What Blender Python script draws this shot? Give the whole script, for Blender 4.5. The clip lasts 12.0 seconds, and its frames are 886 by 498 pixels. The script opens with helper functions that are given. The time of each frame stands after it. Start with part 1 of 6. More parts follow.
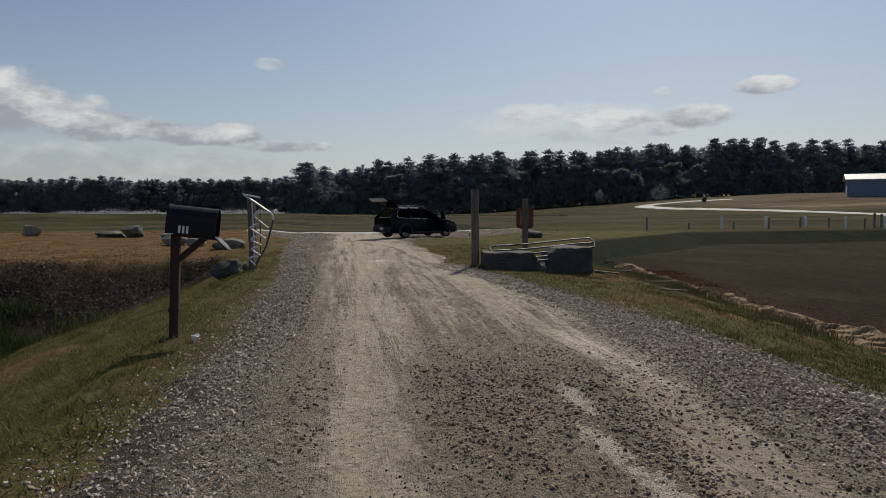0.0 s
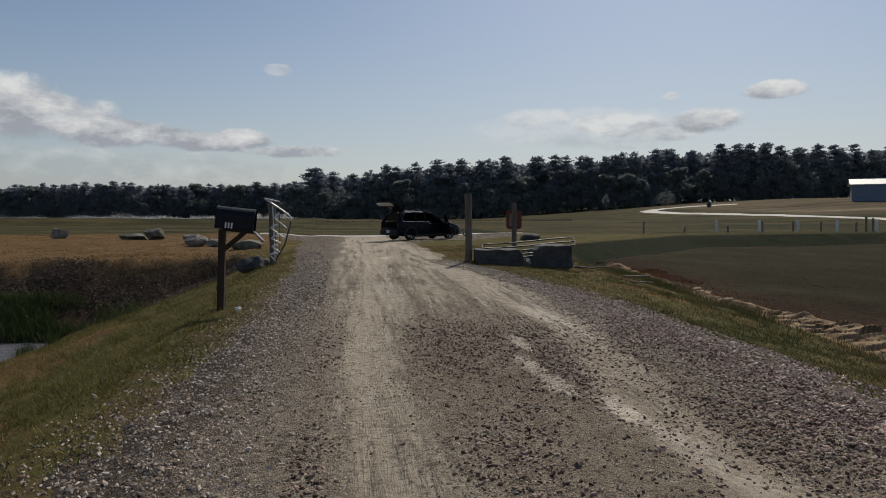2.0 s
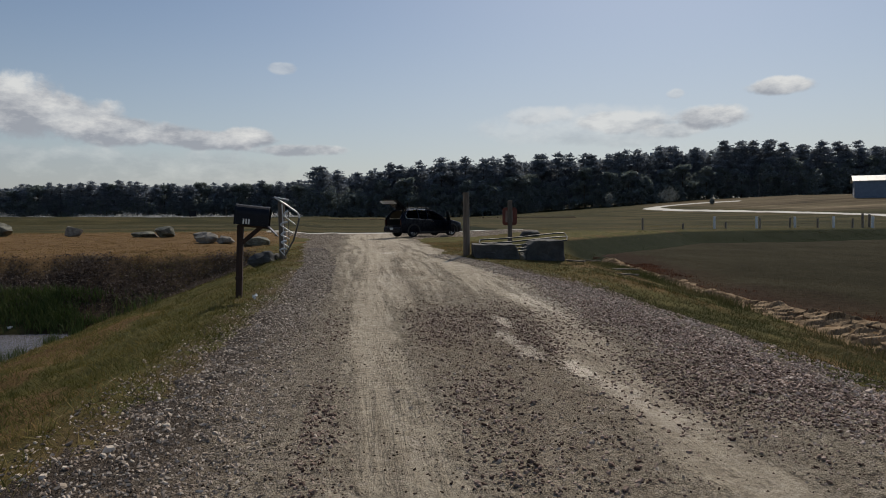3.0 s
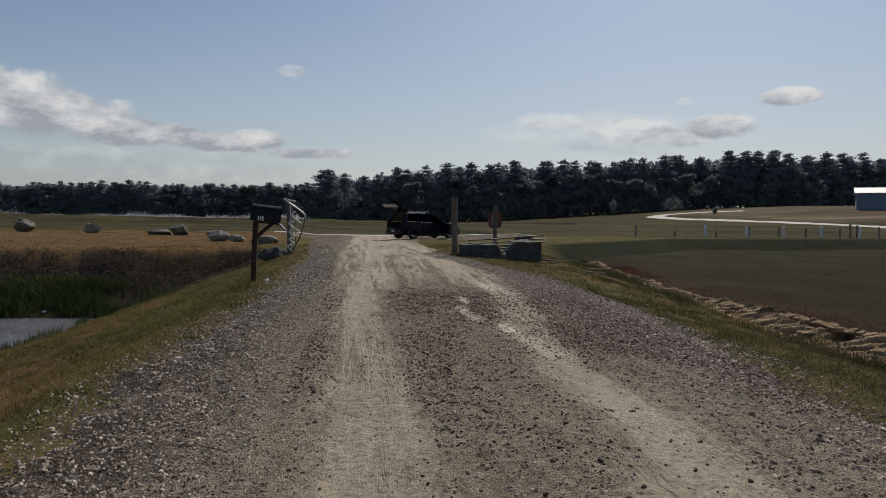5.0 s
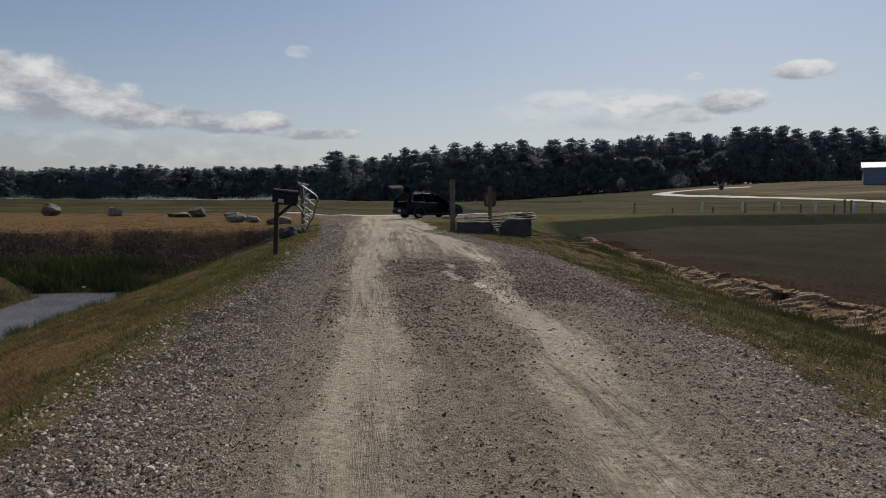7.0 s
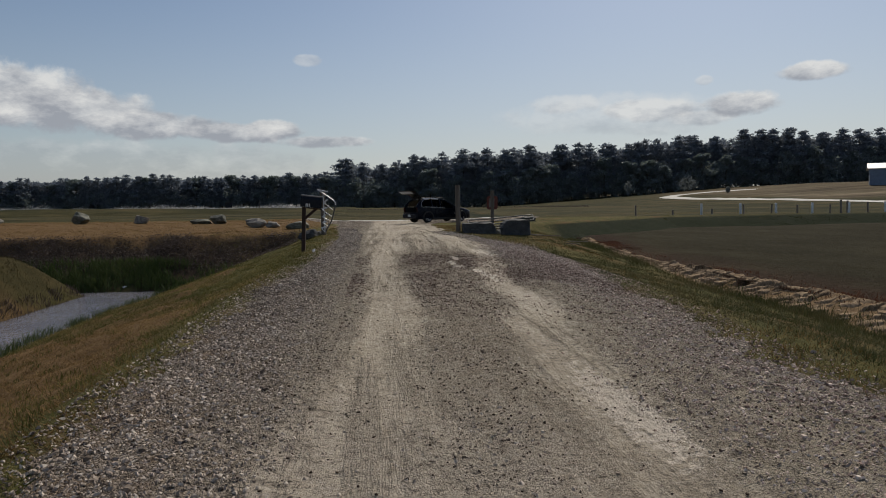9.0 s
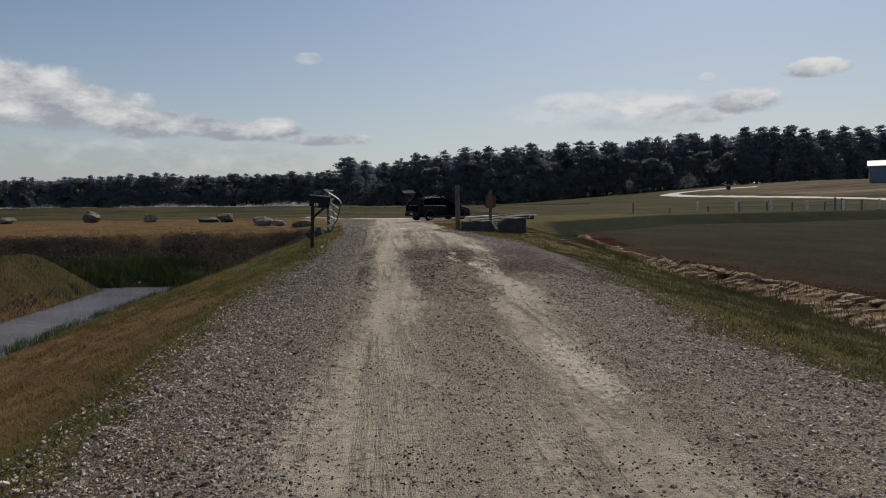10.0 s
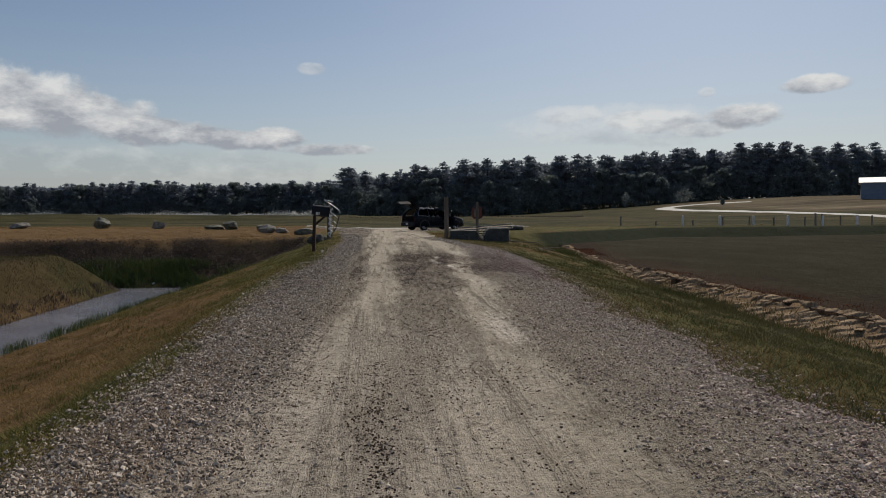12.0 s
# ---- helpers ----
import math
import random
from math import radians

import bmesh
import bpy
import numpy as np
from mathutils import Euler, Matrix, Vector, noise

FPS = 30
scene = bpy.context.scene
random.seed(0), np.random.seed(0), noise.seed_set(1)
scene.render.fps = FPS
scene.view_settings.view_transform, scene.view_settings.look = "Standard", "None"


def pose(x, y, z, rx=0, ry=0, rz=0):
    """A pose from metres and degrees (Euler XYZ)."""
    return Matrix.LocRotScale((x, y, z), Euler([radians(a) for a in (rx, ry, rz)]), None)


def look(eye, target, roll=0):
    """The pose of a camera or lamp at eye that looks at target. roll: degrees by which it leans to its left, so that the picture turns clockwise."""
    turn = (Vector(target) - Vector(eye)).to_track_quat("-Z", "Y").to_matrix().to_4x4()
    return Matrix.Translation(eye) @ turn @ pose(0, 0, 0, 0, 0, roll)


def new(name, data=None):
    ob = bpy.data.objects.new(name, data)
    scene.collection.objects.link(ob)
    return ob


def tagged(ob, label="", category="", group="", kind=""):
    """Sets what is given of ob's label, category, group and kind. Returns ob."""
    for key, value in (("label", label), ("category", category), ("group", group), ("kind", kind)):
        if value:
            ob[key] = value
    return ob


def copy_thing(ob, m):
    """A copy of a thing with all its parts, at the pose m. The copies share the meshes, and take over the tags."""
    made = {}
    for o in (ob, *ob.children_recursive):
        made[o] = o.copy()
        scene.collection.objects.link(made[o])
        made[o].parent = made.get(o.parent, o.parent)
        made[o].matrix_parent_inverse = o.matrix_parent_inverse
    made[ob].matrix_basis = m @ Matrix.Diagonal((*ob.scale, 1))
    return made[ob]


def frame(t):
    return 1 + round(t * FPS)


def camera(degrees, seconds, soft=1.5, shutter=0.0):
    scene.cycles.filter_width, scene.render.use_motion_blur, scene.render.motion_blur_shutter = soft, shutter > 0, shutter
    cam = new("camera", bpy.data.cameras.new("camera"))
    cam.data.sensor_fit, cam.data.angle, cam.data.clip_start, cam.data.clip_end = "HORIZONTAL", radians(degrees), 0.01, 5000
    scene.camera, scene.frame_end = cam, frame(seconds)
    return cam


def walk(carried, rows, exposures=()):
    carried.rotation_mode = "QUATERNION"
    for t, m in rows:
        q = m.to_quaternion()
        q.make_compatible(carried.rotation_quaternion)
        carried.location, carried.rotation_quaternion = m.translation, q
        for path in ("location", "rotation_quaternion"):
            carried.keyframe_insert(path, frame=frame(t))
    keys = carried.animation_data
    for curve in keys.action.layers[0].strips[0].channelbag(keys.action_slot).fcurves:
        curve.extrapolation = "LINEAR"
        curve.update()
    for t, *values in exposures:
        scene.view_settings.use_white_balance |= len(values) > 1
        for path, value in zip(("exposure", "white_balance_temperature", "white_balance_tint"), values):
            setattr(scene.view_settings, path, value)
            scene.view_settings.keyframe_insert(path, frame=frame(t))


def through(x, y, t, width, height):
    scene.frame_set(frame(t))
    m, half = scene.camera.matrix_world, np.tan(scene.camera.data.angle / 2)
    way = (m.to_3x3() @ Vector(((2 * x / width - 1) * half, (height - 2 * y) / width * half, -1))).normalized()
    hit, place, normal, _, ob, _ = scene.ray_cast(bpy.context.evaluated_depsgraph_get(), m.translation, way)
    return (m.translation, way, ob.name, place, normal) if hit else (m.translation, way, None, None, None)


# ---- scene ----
cam = camera(65.9, 12.0, soft=0.9)
PATH = [
    (0, (0.004, -0.017, 1.525), (0.302, 1.958, 1.412), -0.2),
    (0.5, (-0.024, -0.565, 1.498), (0.265, 1.411, 1.387), -0.3),
    (1, (0.02, -1.112, 1.481), (0.301, 0.865, 1.376), -0.2),
    (1.5, (-0.034, -1.649, 1.474), (0.243, 0.329, 1.374), -0.2),
    (2, (-0.034, -2.2, 1.45), (0.241, -0.221, 1.352), -0.2),
    (2.5, (-0.063, -2.785, 1.441), (0.208, -0.807, 1.337), -0.4),
    (3, (-0.046, -3.336, 1.424), (0.216, -1.356, 1.32), -0.4),
    (4.8, (0.125, -5.382, 1.347), (0.366, -3.398, 1.258), 0.3),
    (5, (0.158, -5.631, 1.355), (0.402, -3.648, 1.265), 0.6),
    (5.5, (0.177, -6.218, 1.381), (0.414, -4.234, 1.292), 0.5),
    (6, (0.239, -6.783, 1.384), (0.468, -4.798, 1.297), 0.3),
    (6.5, (0.217, -7.371, 1.399), (0.438, -5.387, 1.29), -0.2),
    (7, (0.235, -7.938, 1.372), (0.451, -5.956, 1.223), -0.1),
    (7.2, (0.194, -8.218, 1.371), (0.414, -6.235, 1.226), -0.1),
    (9, (0.088, -10.35, 1.291), (0.276, -8.363, 1.16), -0.8),
    (9.5, (0.072, -10.936, 1.278), (0.25, -8.95, 1.134), -0.9),
    (10, (0.046, -11.646, 1.325), (0.227, -9.659, 1.188), -0.9),
    (10.5, (0.075, -12.273, 1.305), (0.25, -10.285, 1.18), -0.8),
    (11, (0.082, -12.983, 1.335), (0.26, -10.994, 1.221), -0.5),
    (11.5, (0.146, -13.663, 1.35), (0.336, -11.675, 1.243), -0.3),
    (12, (0.225, -14.228, 1.315), (0.409, -12.239, 1.21), -0.2),
]
walk(cam, [(t, look(eye, target, roll)) for t, eye, target, roll in PATH])

# ---- light ----
SUN_AZ, SUN_EL = 27.0, 45.0          # degrees from +y towards +x, and above the horizon
world = bpy.data.worlds.new("world")
scene.world = world
world.use_nodes = True


class Nodes:
    """Short calls for building a node tree."""

    def __init__(self, tree):
        self.t = tree

    def add(self, kind, **props):
        n = self.t.nodes.new(kind)
        for k, v in props.items():
            if k == "op":
                n.operation = v
        return n

    def put(self, socket, v):
        if isinstance(v, bpy.types.NodeSocket):
            self.t.links.new(v, socket)
        elif isinstance(v, (tuple, list)) and len(v) == 3 and socket.type == "RGBA":
            socket.default_value = (*v, 1)
        else:
            socket.default_value = v

    def math(self, op, a, b=0.0, clamp=False):
        n = self.add("ShaderNodeMath", op=op)
        n.use_clamp = clamp
        self.put(n.inputs[0], a)
        self.put(n.inputs[1], b)
        return n.outputs[0]

    def noise(self, scale, detail=4.0, rough=0.55, vec=None, dist=0.0):
        n = self.add("ShaderNodeTexNoise")
        n.inputs["Scale"].default_value = scale
        n.inputs["Detail"].default_value = detail
        n.inputs["Roughness"].default_value = rough
        n.inputs["Distortion"].default_value = dist
        if vec is not None:
            self.put(n.inputs["Vector"], vec)
        return n.outputs["Fac"]

    def voronoi(self, scale, vec=None, out="Color"):
        n = self.add("ShaderNodeTexVoronoi")
        n.inputs["Scale"].default_value = scale
        if vec is not None:
            self.put(n.inputs["Vector"], vec)
        return n.outputs[out]

    def ramp(self, fac, stops):
        n = self.add("ShaderNodeValToRGB")
        el = n.color_ramp.elements
        while len(el) < len(stops):
            el.new(0.5)
        for e, (p, c) in zip(el, stops):
            e.position = p
            e.color = (*c, 1) if len(c) == 3 else c
        self.put(n.inputs[0], fac)
        return n.outputs[0]

    def span(self, v, a, b, lo=0.0, hi=1.0):
        n = self.add("ShaderNodeMapRange")
        n.interpolation_type = "SMOOTHSTEP"
        for i, w in enumerate((v, a, b, lo, hi)):
            self.put(n.inputs[i], w)
        return n.outputs[0]

    def mix(self, f, a, b):
        n = self.add("ShaderNodeMix")
        n.data_type = "RGBA"
        self.put(n.inputs[0], f)
        self.put(n.inputs[6], a)
        self.put(n.inputs[7], b)
        return n.outputs[2]

    def coords(self, out="Object"):
        return self.add("ShaderNodeTexCoord").outputs[out]

    def xyz(self, v):
        n = self.add("ShaderNodeSeparateXYZ")
        self.put(n.inputs[0], v)
        return n.outputs

    def scaled(self, v, s):
        n = self.add("ShaderNodeVectorMath", op="MULTIPLY")
        self.put(n.inputs[0], v)
        n.inputs[1].default_value = s
        return n.outputs[0]

    def bump(self, h, strength, distance):
        n = self.add("ShaderNodeBump")
        n.inputs["Strength"].default_value = strength
        n.inputs["Distance"].default_value = distance
        self.put(n.inputs["Height"], h)
        return n.outputs[0]


def build_sky():
    w = Nodes(world.node_tree)
    w.t.nodes.clear()
    sky = w.add("ShaderNodeTexSky")
    sky.sky_type = "NISHITA"
    sky.sun_disc = False
    sky.sun_elevation = radians(SUN_EL)
    sky.sun_rotation = radians(SUN_AZ)
    sky.air_density, sky.dust_density, sky.ozone_density = 1.0, 1.0, 2.2
    d = w.coords("Generated")
    x, y, z = w.xyz(d)
    az = w.math("MULTIPLY", w.math("ARCTAN2", x, y), 57.2958)
    el = w.math("MULTIPLY", w.math("ARCSINE", z), 57.2958)
    warp = w.noise(9.0, 6.0, 0.6, d)
    fine = w.noise(26.0, 5.0, 0.62, d)
    edge = w.math("ADD", w.math("MULTIPLY", w.math("SUBTRACT", warp, 0.5), 1.5), w.math("MULTIPLY", w.math("SUBTRACT", fine, 0.5), 1.3))
    haze = w.mix(w.math("MULTIPLY", w.span(el, 0.0, 20.0, 0.5, 0.0), w.span(az, -45.0, 15.0, 0.55, 1.0)), sky.outputs[0], (7.0, 7.4, 8.0))
    col = haze
    shade = w.noise(17.0, 5.0, 0.62, w.scaled(d, (1, 1, 2.2)))
    # cloud banks: azimuth, elevation, half width, half height, density
    for a, e, rx, ry, dens in ((-22, 2.9, 22, 2.6, 0.35), (-28.5, 8.2, 8.5, 2.6, 1.0), (-23.0, 7.2, 6.5, 2.0, 1.0), (-17.5, 6.3, 6.5, 1.25, 1.0), (-11.5, 5.9, 6.5, 0.85, 1.0), (-8.3, 6.1, 2.6, 0.95, 1.0), (-4.0, 5.2, 4.6, 0.6, 0.95),
                               (-5.4, 11.6, 1.3, 0.55, 0.45), (20.5, 6.9, 10.5, 1.9, 0.34), (15.5, 7.9, 3.4, 0.9, 0.5), (22.5, 7.2, 4.6, 1.0, 0.75), (26.0, 6.4, 3.0, 0.7, 0.6), (28.7, 7.3, 3.2, 1.15, 1.0), (26.3, 9.2, 0.9, 0.5, 0.5), (33.6, 9.25, 2.7, 0.75, 1.0),
                               (62, 9, 12, 2.2, 0.9), (110, 12, 16, 3, 0.9), (-95, 13, 18, 4, 0.9), (-150, 10, 16, 3, 0.9), (165, 14, 16, 4, 0.9), (-60, 10, 10, 2.6, 0.9)):
        u = w.math("DIVIDE", w.math("SUBTRACT", az, a), rx)
        v = w.math("DIVIDE", w.math("SUBTRACT", el, e), ry)
        r = w.math("SUBTRACT", 1.0, w.math("ADD", w.math("MULTIPLY", u, u), w.math("MULTIPLY", v, v)))
        f = w.math("MULTIPLY", w.span(w.math("ADD", r, edge), 0.02, 0.62), dens * 0.92)
        tone = w.math("ADD", w.math("ADD", shade, 0.09 if dens < 0.8 and e > 4 else -0.12 if e < 4 else -0.04 if a < 0 else 0.0), w.math("MULTIPLY", v, 0.3 if a > 0 and dens == 1.0 else 0.17))
        white = w.ramp(tone, [(0.36, (4.7, 5.0, 5.6)), (0.52, (7.4, 7.6, 7.9)), (0.68, (10.4, 10.4, 10.2))])
        col = w.mix(f, col, white)
    bg = w.add("ShaderNodeBackground")
    bg.inputs["Strength"].default_value = 0.068
    w.put(bg.inputs["Color"], col)
    out = w.add("ShaderNodeOutputWorld")
    w.t.links.new(bg.outputs[0], out.inputs[0])


build_sky()
sun = new("sun", bpy.data.lights.new("sun", "SUN"))
sun.data.energy, sun.data.angle, sun.data.color = 3.0, radians(0.6), (1.0, 0.91, 0.77)
sun.matrix_world = look((0, 0, 0), (-math.sin(radians(SUN_AZ)) * math.cos(radians(SUN_EL)), -math.cos(radians(SUN_AZ)) * math.cos(radians(SUN_EL)), -math.sin(radians(SUN_EL))))

# ---- materials ----


def material(name, rough=0.9, metal=0.0, spec=0.5):
    """A new material; returns it, its node builder and its shader."""
    m = bpy.data.materials.new(name)
    m.use_nodes = True
    n = Nodes(m.node_tree)
    n.t.nodes.clear()
    b = n.add("ShaderNodeBsdfPrincipled")
    b.inputs["Roughness"].default_value = rough
    b.inputs["Metallic"].default_value = metal
    b.inputs["Specular IOR Level"].default_value = spec
    n.t.links.new(b.outputs[0], n.add("ShaderNodeOutputMaterial").inputs[0])
    return m, n, b


def grained(name, dark, light, scale=8.0, rough=0.85, metal=0.0, bump=0.3, dist=0.01, stretch=(1, 1, 1), spec=0.4, fine=6.0):
    """Two-scale mottled surface."""
    m, n, b = material(name, rough, metal, spec)
    v = n.scaled(n.coords(), stretch)
    a = n.noise(scale, 5, 0.6, v)
    f = n.noise(scale * fine, 4, 0.65, v)
    s = n.math("ADD", n.math("MULTIPLY", a, 0.6), n.math("MULTIPLY", f, 0.4))
    n.put(b.inputs["Base Color"], n.ramp(s, [(0.36, dark), (0.64, light)]))
    n.put(b.inputs["Normal"], n.bump(s, bump, dist))
    n.put(b.inputs["Roughness"], n.span(f, 0.3, 0.7, max(0.05, rough - 0.1), min(1, rough + 0.08)))
    return m


def foliage(name, colours, rough=0.75, through=0.25, spec=0.25, sheen=0.0):
    """Leaves or blades, varied from one to the next."""
    m, n, b = material(name, rough, 0, spec)
    r = n.add("ShaderNodeNewGeometry").outputs["Random Per Island"]
    big = n.noise(0.35, 3, 0.6, n.coords())
    k = n.math("ADD", n.math("MULTIPLY", r, 0.55), n.math("MULTIPLY", n.span(big, 0.3, 0.7), 0.45))
    c = n.ramp(k, [(i / (len(colours) - 1), c) for i, c in enumerate(colours)])
    n.put(b.inputs["Base Color"], c)
    # blue-tinted sheen veils the far foliage like haze
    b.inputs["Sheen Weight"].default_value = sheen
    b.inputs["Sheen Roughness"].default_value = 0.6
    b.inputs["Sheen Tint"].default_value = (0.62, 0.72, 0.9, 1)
    tr = n.add("ShaderNodeBsdfTranslucent")
    n.put(tr.inputs["Color"], c)
    mx = n.add("ShaderNodeMixShader")
    mx.inputs[0].default_value = through
    n.t.links.new(b.outputs[0], mx.inputs[1])
    n.t.links.new(tr.outputs[0], mx.inputs[2])
    o = [q for q in n.t.nodes if q.type == "OUTPUT_MATERIAL"][0]
    n.t.links.new(mx.outputs[0], o.inputs[0])
    return m


def ground_material():
    m, n, b = material("soil_and_turf", 0.95, 0, 0.05)
    p = n.coords()
    x, y, z = n.xyz(p)
    big = n.noise(0.22, 5, 0.6, p)
    mid = n.noise(1.7, 6, 0.65, p)
    fine = n.noise(14.0, 5, 0.7, p)
    vfine = n.noise(60.0, 3, 0.7, p)
    mixn = n.math("ADD", n.math("MULTIPLY", mid, 0.5), n.math("MULTIPLY", fine, 0.5))
    turf = n.ramp(mixn, [(0.30, (0.03, 0.033, 0.012)), (0.46, (0.078, 0.075, 0.026)), (0.60, (0.14, 0.115, 0.044)), (0.76, (0.23, 0.17, 0.08))])
    straw = n.ramp(mixn, [(0.30, (0.07, 0.044, 0.021)), (0.5, (0.15, 0.093, 0.044)), (0.72, (0.26, 0.17, 0.088))])
    heath = n.ramp(mixn, [(0.30, (0.025, 0.019, 0.014)), (0.55, (0.065, 0.046, 0.033)), (0.78, (0.12, 0.085, 0.06))])
    far = n.ramp(n.noise(0.10, 8, 0.75, n.scaled(p, (0.3, 1.0, 1))), [(0.34, (0.018, 0.021, 0.008)), (0.46, (0.040, 0.038, 0.015)), (0.56, (0.074, 0.062, 0.027)), (0.66, (0.098, 0.064, 0.033))])
    sand = n.ramp(mixn, [(0.3, (0.13, 0.085, 0.045)), (0.55, (0.27, 0.18, 0.10)), (0.75, (0.40, 0.285, 0.17))])
    wob = n.math("MULTIPLY", n.math("SUBTRACT", n.noise(0.5, 4, 0.6, p), 0.5), 3.0)
    yw = n.math("ADD", y, wob)
    xw = n.math("ADD", x, n.math("MULTIPLY", wob, 0.6))
    # dry brown field across the ditch
    left = n.span(xw, -3.0, -4.6)
    dry = n.math("MULTIPLY", left, n.math("MULTIPLY", n.span(yw, 20.5, 22.0), n.span(yw, 56, 47)))
    # the lower part of the road bank is straw-coloured
    low = n.math("MULTIPLY", n.math("MAXIMUM", n.math("MULTIPLY", n.span(yw, 7, 0), n.span(xw, -2.3, -3.8)), n.math("MULTIPLY", n.span(yw, 15, 8), n.span(xw, -3.8, -5.2))), 0.8)
    drier = n.span(n.math("ADD", big, n.math("MULTIPLY", low, 0.6)), 0.50, 0.66)
    col = n.mix(drier, turf, straw)
    col = n.mix(dry, col, straw)
    bank = n.math("MULTIPLY", left, n.math("MULTIPLY", n.span(yw, 17.8, 18.8), n.span(yw, 22.2, 21.0)))
    col = n.mix(bank, col, heath)
    col = n.mix(n.math("MAXIMUM", n.span(yw, 50, 57), n.math("MULTIPLY", n.span(yw, 42, 50), n.span(xw, -4.6, -3.0))), col, far)
    col = n.mix(n.span(z, -1.98, -2.15), col, (0.03, 0.026, 0.018))
    xs = n.math("SUBTRACT", x, n.math("MULTIPLY", n.math("MAXIMUM", n.math("SUBTRACT", y, 16.0), 0.0), 0.17))
    shore = n.math("MULTIPLY", n.math("MULTIPLY", n.span(xs, 8.85, 9.15), n.span(xs, 11.2, 10.3)), n.span(y, 29, 26))
    col = n.mix(shore, col, sand)
    plough = n.math("MULTIPLY", n.math("MULTIPLY", n.span(x, 62, 85), n.span(z, 3.2, 3.9)), n.span(n.noise(0.16, 5, 0.65, n.scaled(p, (0.25, 1.6, 1))), 0.42, 0.6))
    col = n.mix(n.math("MULTIPLY", plough, 0.8), col, (0.11, 0.075, 0.042))
    strip = n.math("MULTIPLY", n.math("MULTIPLY", n.span(x, 84, 96), n.span(y, 112, 122)), n.span(y, 214, 196))
    furrow = n.noise(0.11, 7, 0.72, n.scaled(p, (0.22, 1.0, 1)))
    col = n.mix(n.math("MULTIPLY", strip, 0.85), col, n.ramp(furrow, [(0.36, (0.045, 0.034, 0.022)), (0.46, (0.11, 0.083, 0.052)), (0.56, (0.15, 0.12, 0.075)), (0.68, (0.30, 0.235, 0.16))]))
    knoll = n.math("MULTIPLY", n.span(x, -11.0, -12.0), n.span(y, 18.5, 17.5))
    col = n.mix(n.math("MULTIPLY", knoll, 0.8), col, n.ramp(mixn, [(0.3, (0.02, 0.018, 0.009)), (0.5, (0.045, 0.037, 0.017)), (0.75, (0.09, 0.064, 0.032))]))
    rank = n.math("MULTIPLY", n.math("MULTIPLY", n.span(x, 9.5, 11.5), n.span(y, 25, 28)), n.span(z, 0.0, -0.12))
    col = n.mix(rank, col, n.ramp(mixn, [(0.3, (0.008, 0.013, 0.005)), (0.7, (0.022, 0.029, 0.012))]))
    soil = n.ramp(mixn, [(0.3, (0.05, 0.033, 0.02)), (0.7, (0.16, 0.11, 0.07))])
    rim = n.math("MAXIMUM", n.math("MULTIPLY", n.span(x, -2.15, -1.75), n.span(x, -1.0, -1.2)), n.math("MULTIPLY", n.math("MULTIPLY", n.span(x, 4.4, 3.9), n.span(x, 2.6, 2.8)), 0.5))
    rim = n.math("MULTIPLY", n.math("MULTIPLY", rim, n.span(y, 22, 18)), n.span(n.noise(1.1, 5, 0.65, p), 0.42, 0.56, 0.0, 0.7))
    col = n.mix(rim, col, soil)
    n.put(b.inputs["Base Color"], col)
    h = n.math("ADD", n.math("MULTIPLY", fine, 0.6), n.math("MULTIPLY", vfine, 0.4))
    n.put(b.inputs["Normal"], n.bump(h, 0.8, 0.06))
    return m


# the two wheel tracks: middle and half width along the road
TRACK_Y = (-14.0, -10.5, -8.8, -7.0, -5.5, -4.5, -2.4, -0.9, 0.4, 2.5, 3.9, 5.7, 7.8, 11.2, 13.0, 15.0, 20.0)
TRACK_1 = (-0.65, -0.55, -0.26, -0.22, 0.0, 0.1, 0.3, 0.3, 0.2, 0.18, 0.14, 0.22, 0.45, 0.55, 0.62, 0.72, 1.0)
TRACK_W1 = (0.85, 0.75, 0.60, 0.52, 0.42, 0.32, 0.34, 0.30, 0.27, 0.26, 0.27, 0.32, 0.45, 0.36, 0.26, 0.3, 0.5)
TRACK_2 = (0.95, 1.03, 1.15, 1.43, 1.61, 1.66, 1.95, 2.2, 2.08, 2.23, 2.4, 2.65, 2.67, 2.78, 2.55, 2.35, 1.9)
TRACK_W2 = (0.75, 0.75, 0.62, 0.36, 0.38, 0.32, 0.33, 0.36, 0.24, 0.28, 0.28, 0.31, 0.34, 0.44, 0.42, 0.38, 0.5)

# pale silt on the road, and at y 17.8 a puddle's sky reflection painted pale: place, half width, half length, strength
SILT_AND_GLINT = ((1.80, 5.0, 0.13, 0.45, 1.0), (1.66, 4.0, 0.12, 0.50, 1.0), (1.70, 3.3, 0.14, 0.45, 1.0), (1.95, 2.6, 0.16, 0.45, 0.9), (2.08, 1.8, 0.16, 0.5, 0.5), (2.12, 1.1, 0.16, 0.4, 0.35), (1.72, -5.9, 0.20, 1.25, 0.8), (1.84, -6.2, 0.07, 0.9, 1.0), (2.75, 7.0, 0.35, 1.9, 0.55), (2.2, -1.2, 0.36, 1.2, 0.2), (1.0, 17.8, 0.22, 0.5, 1.0), (0.7, 10.5, 0.3, 1.8, 0.3))


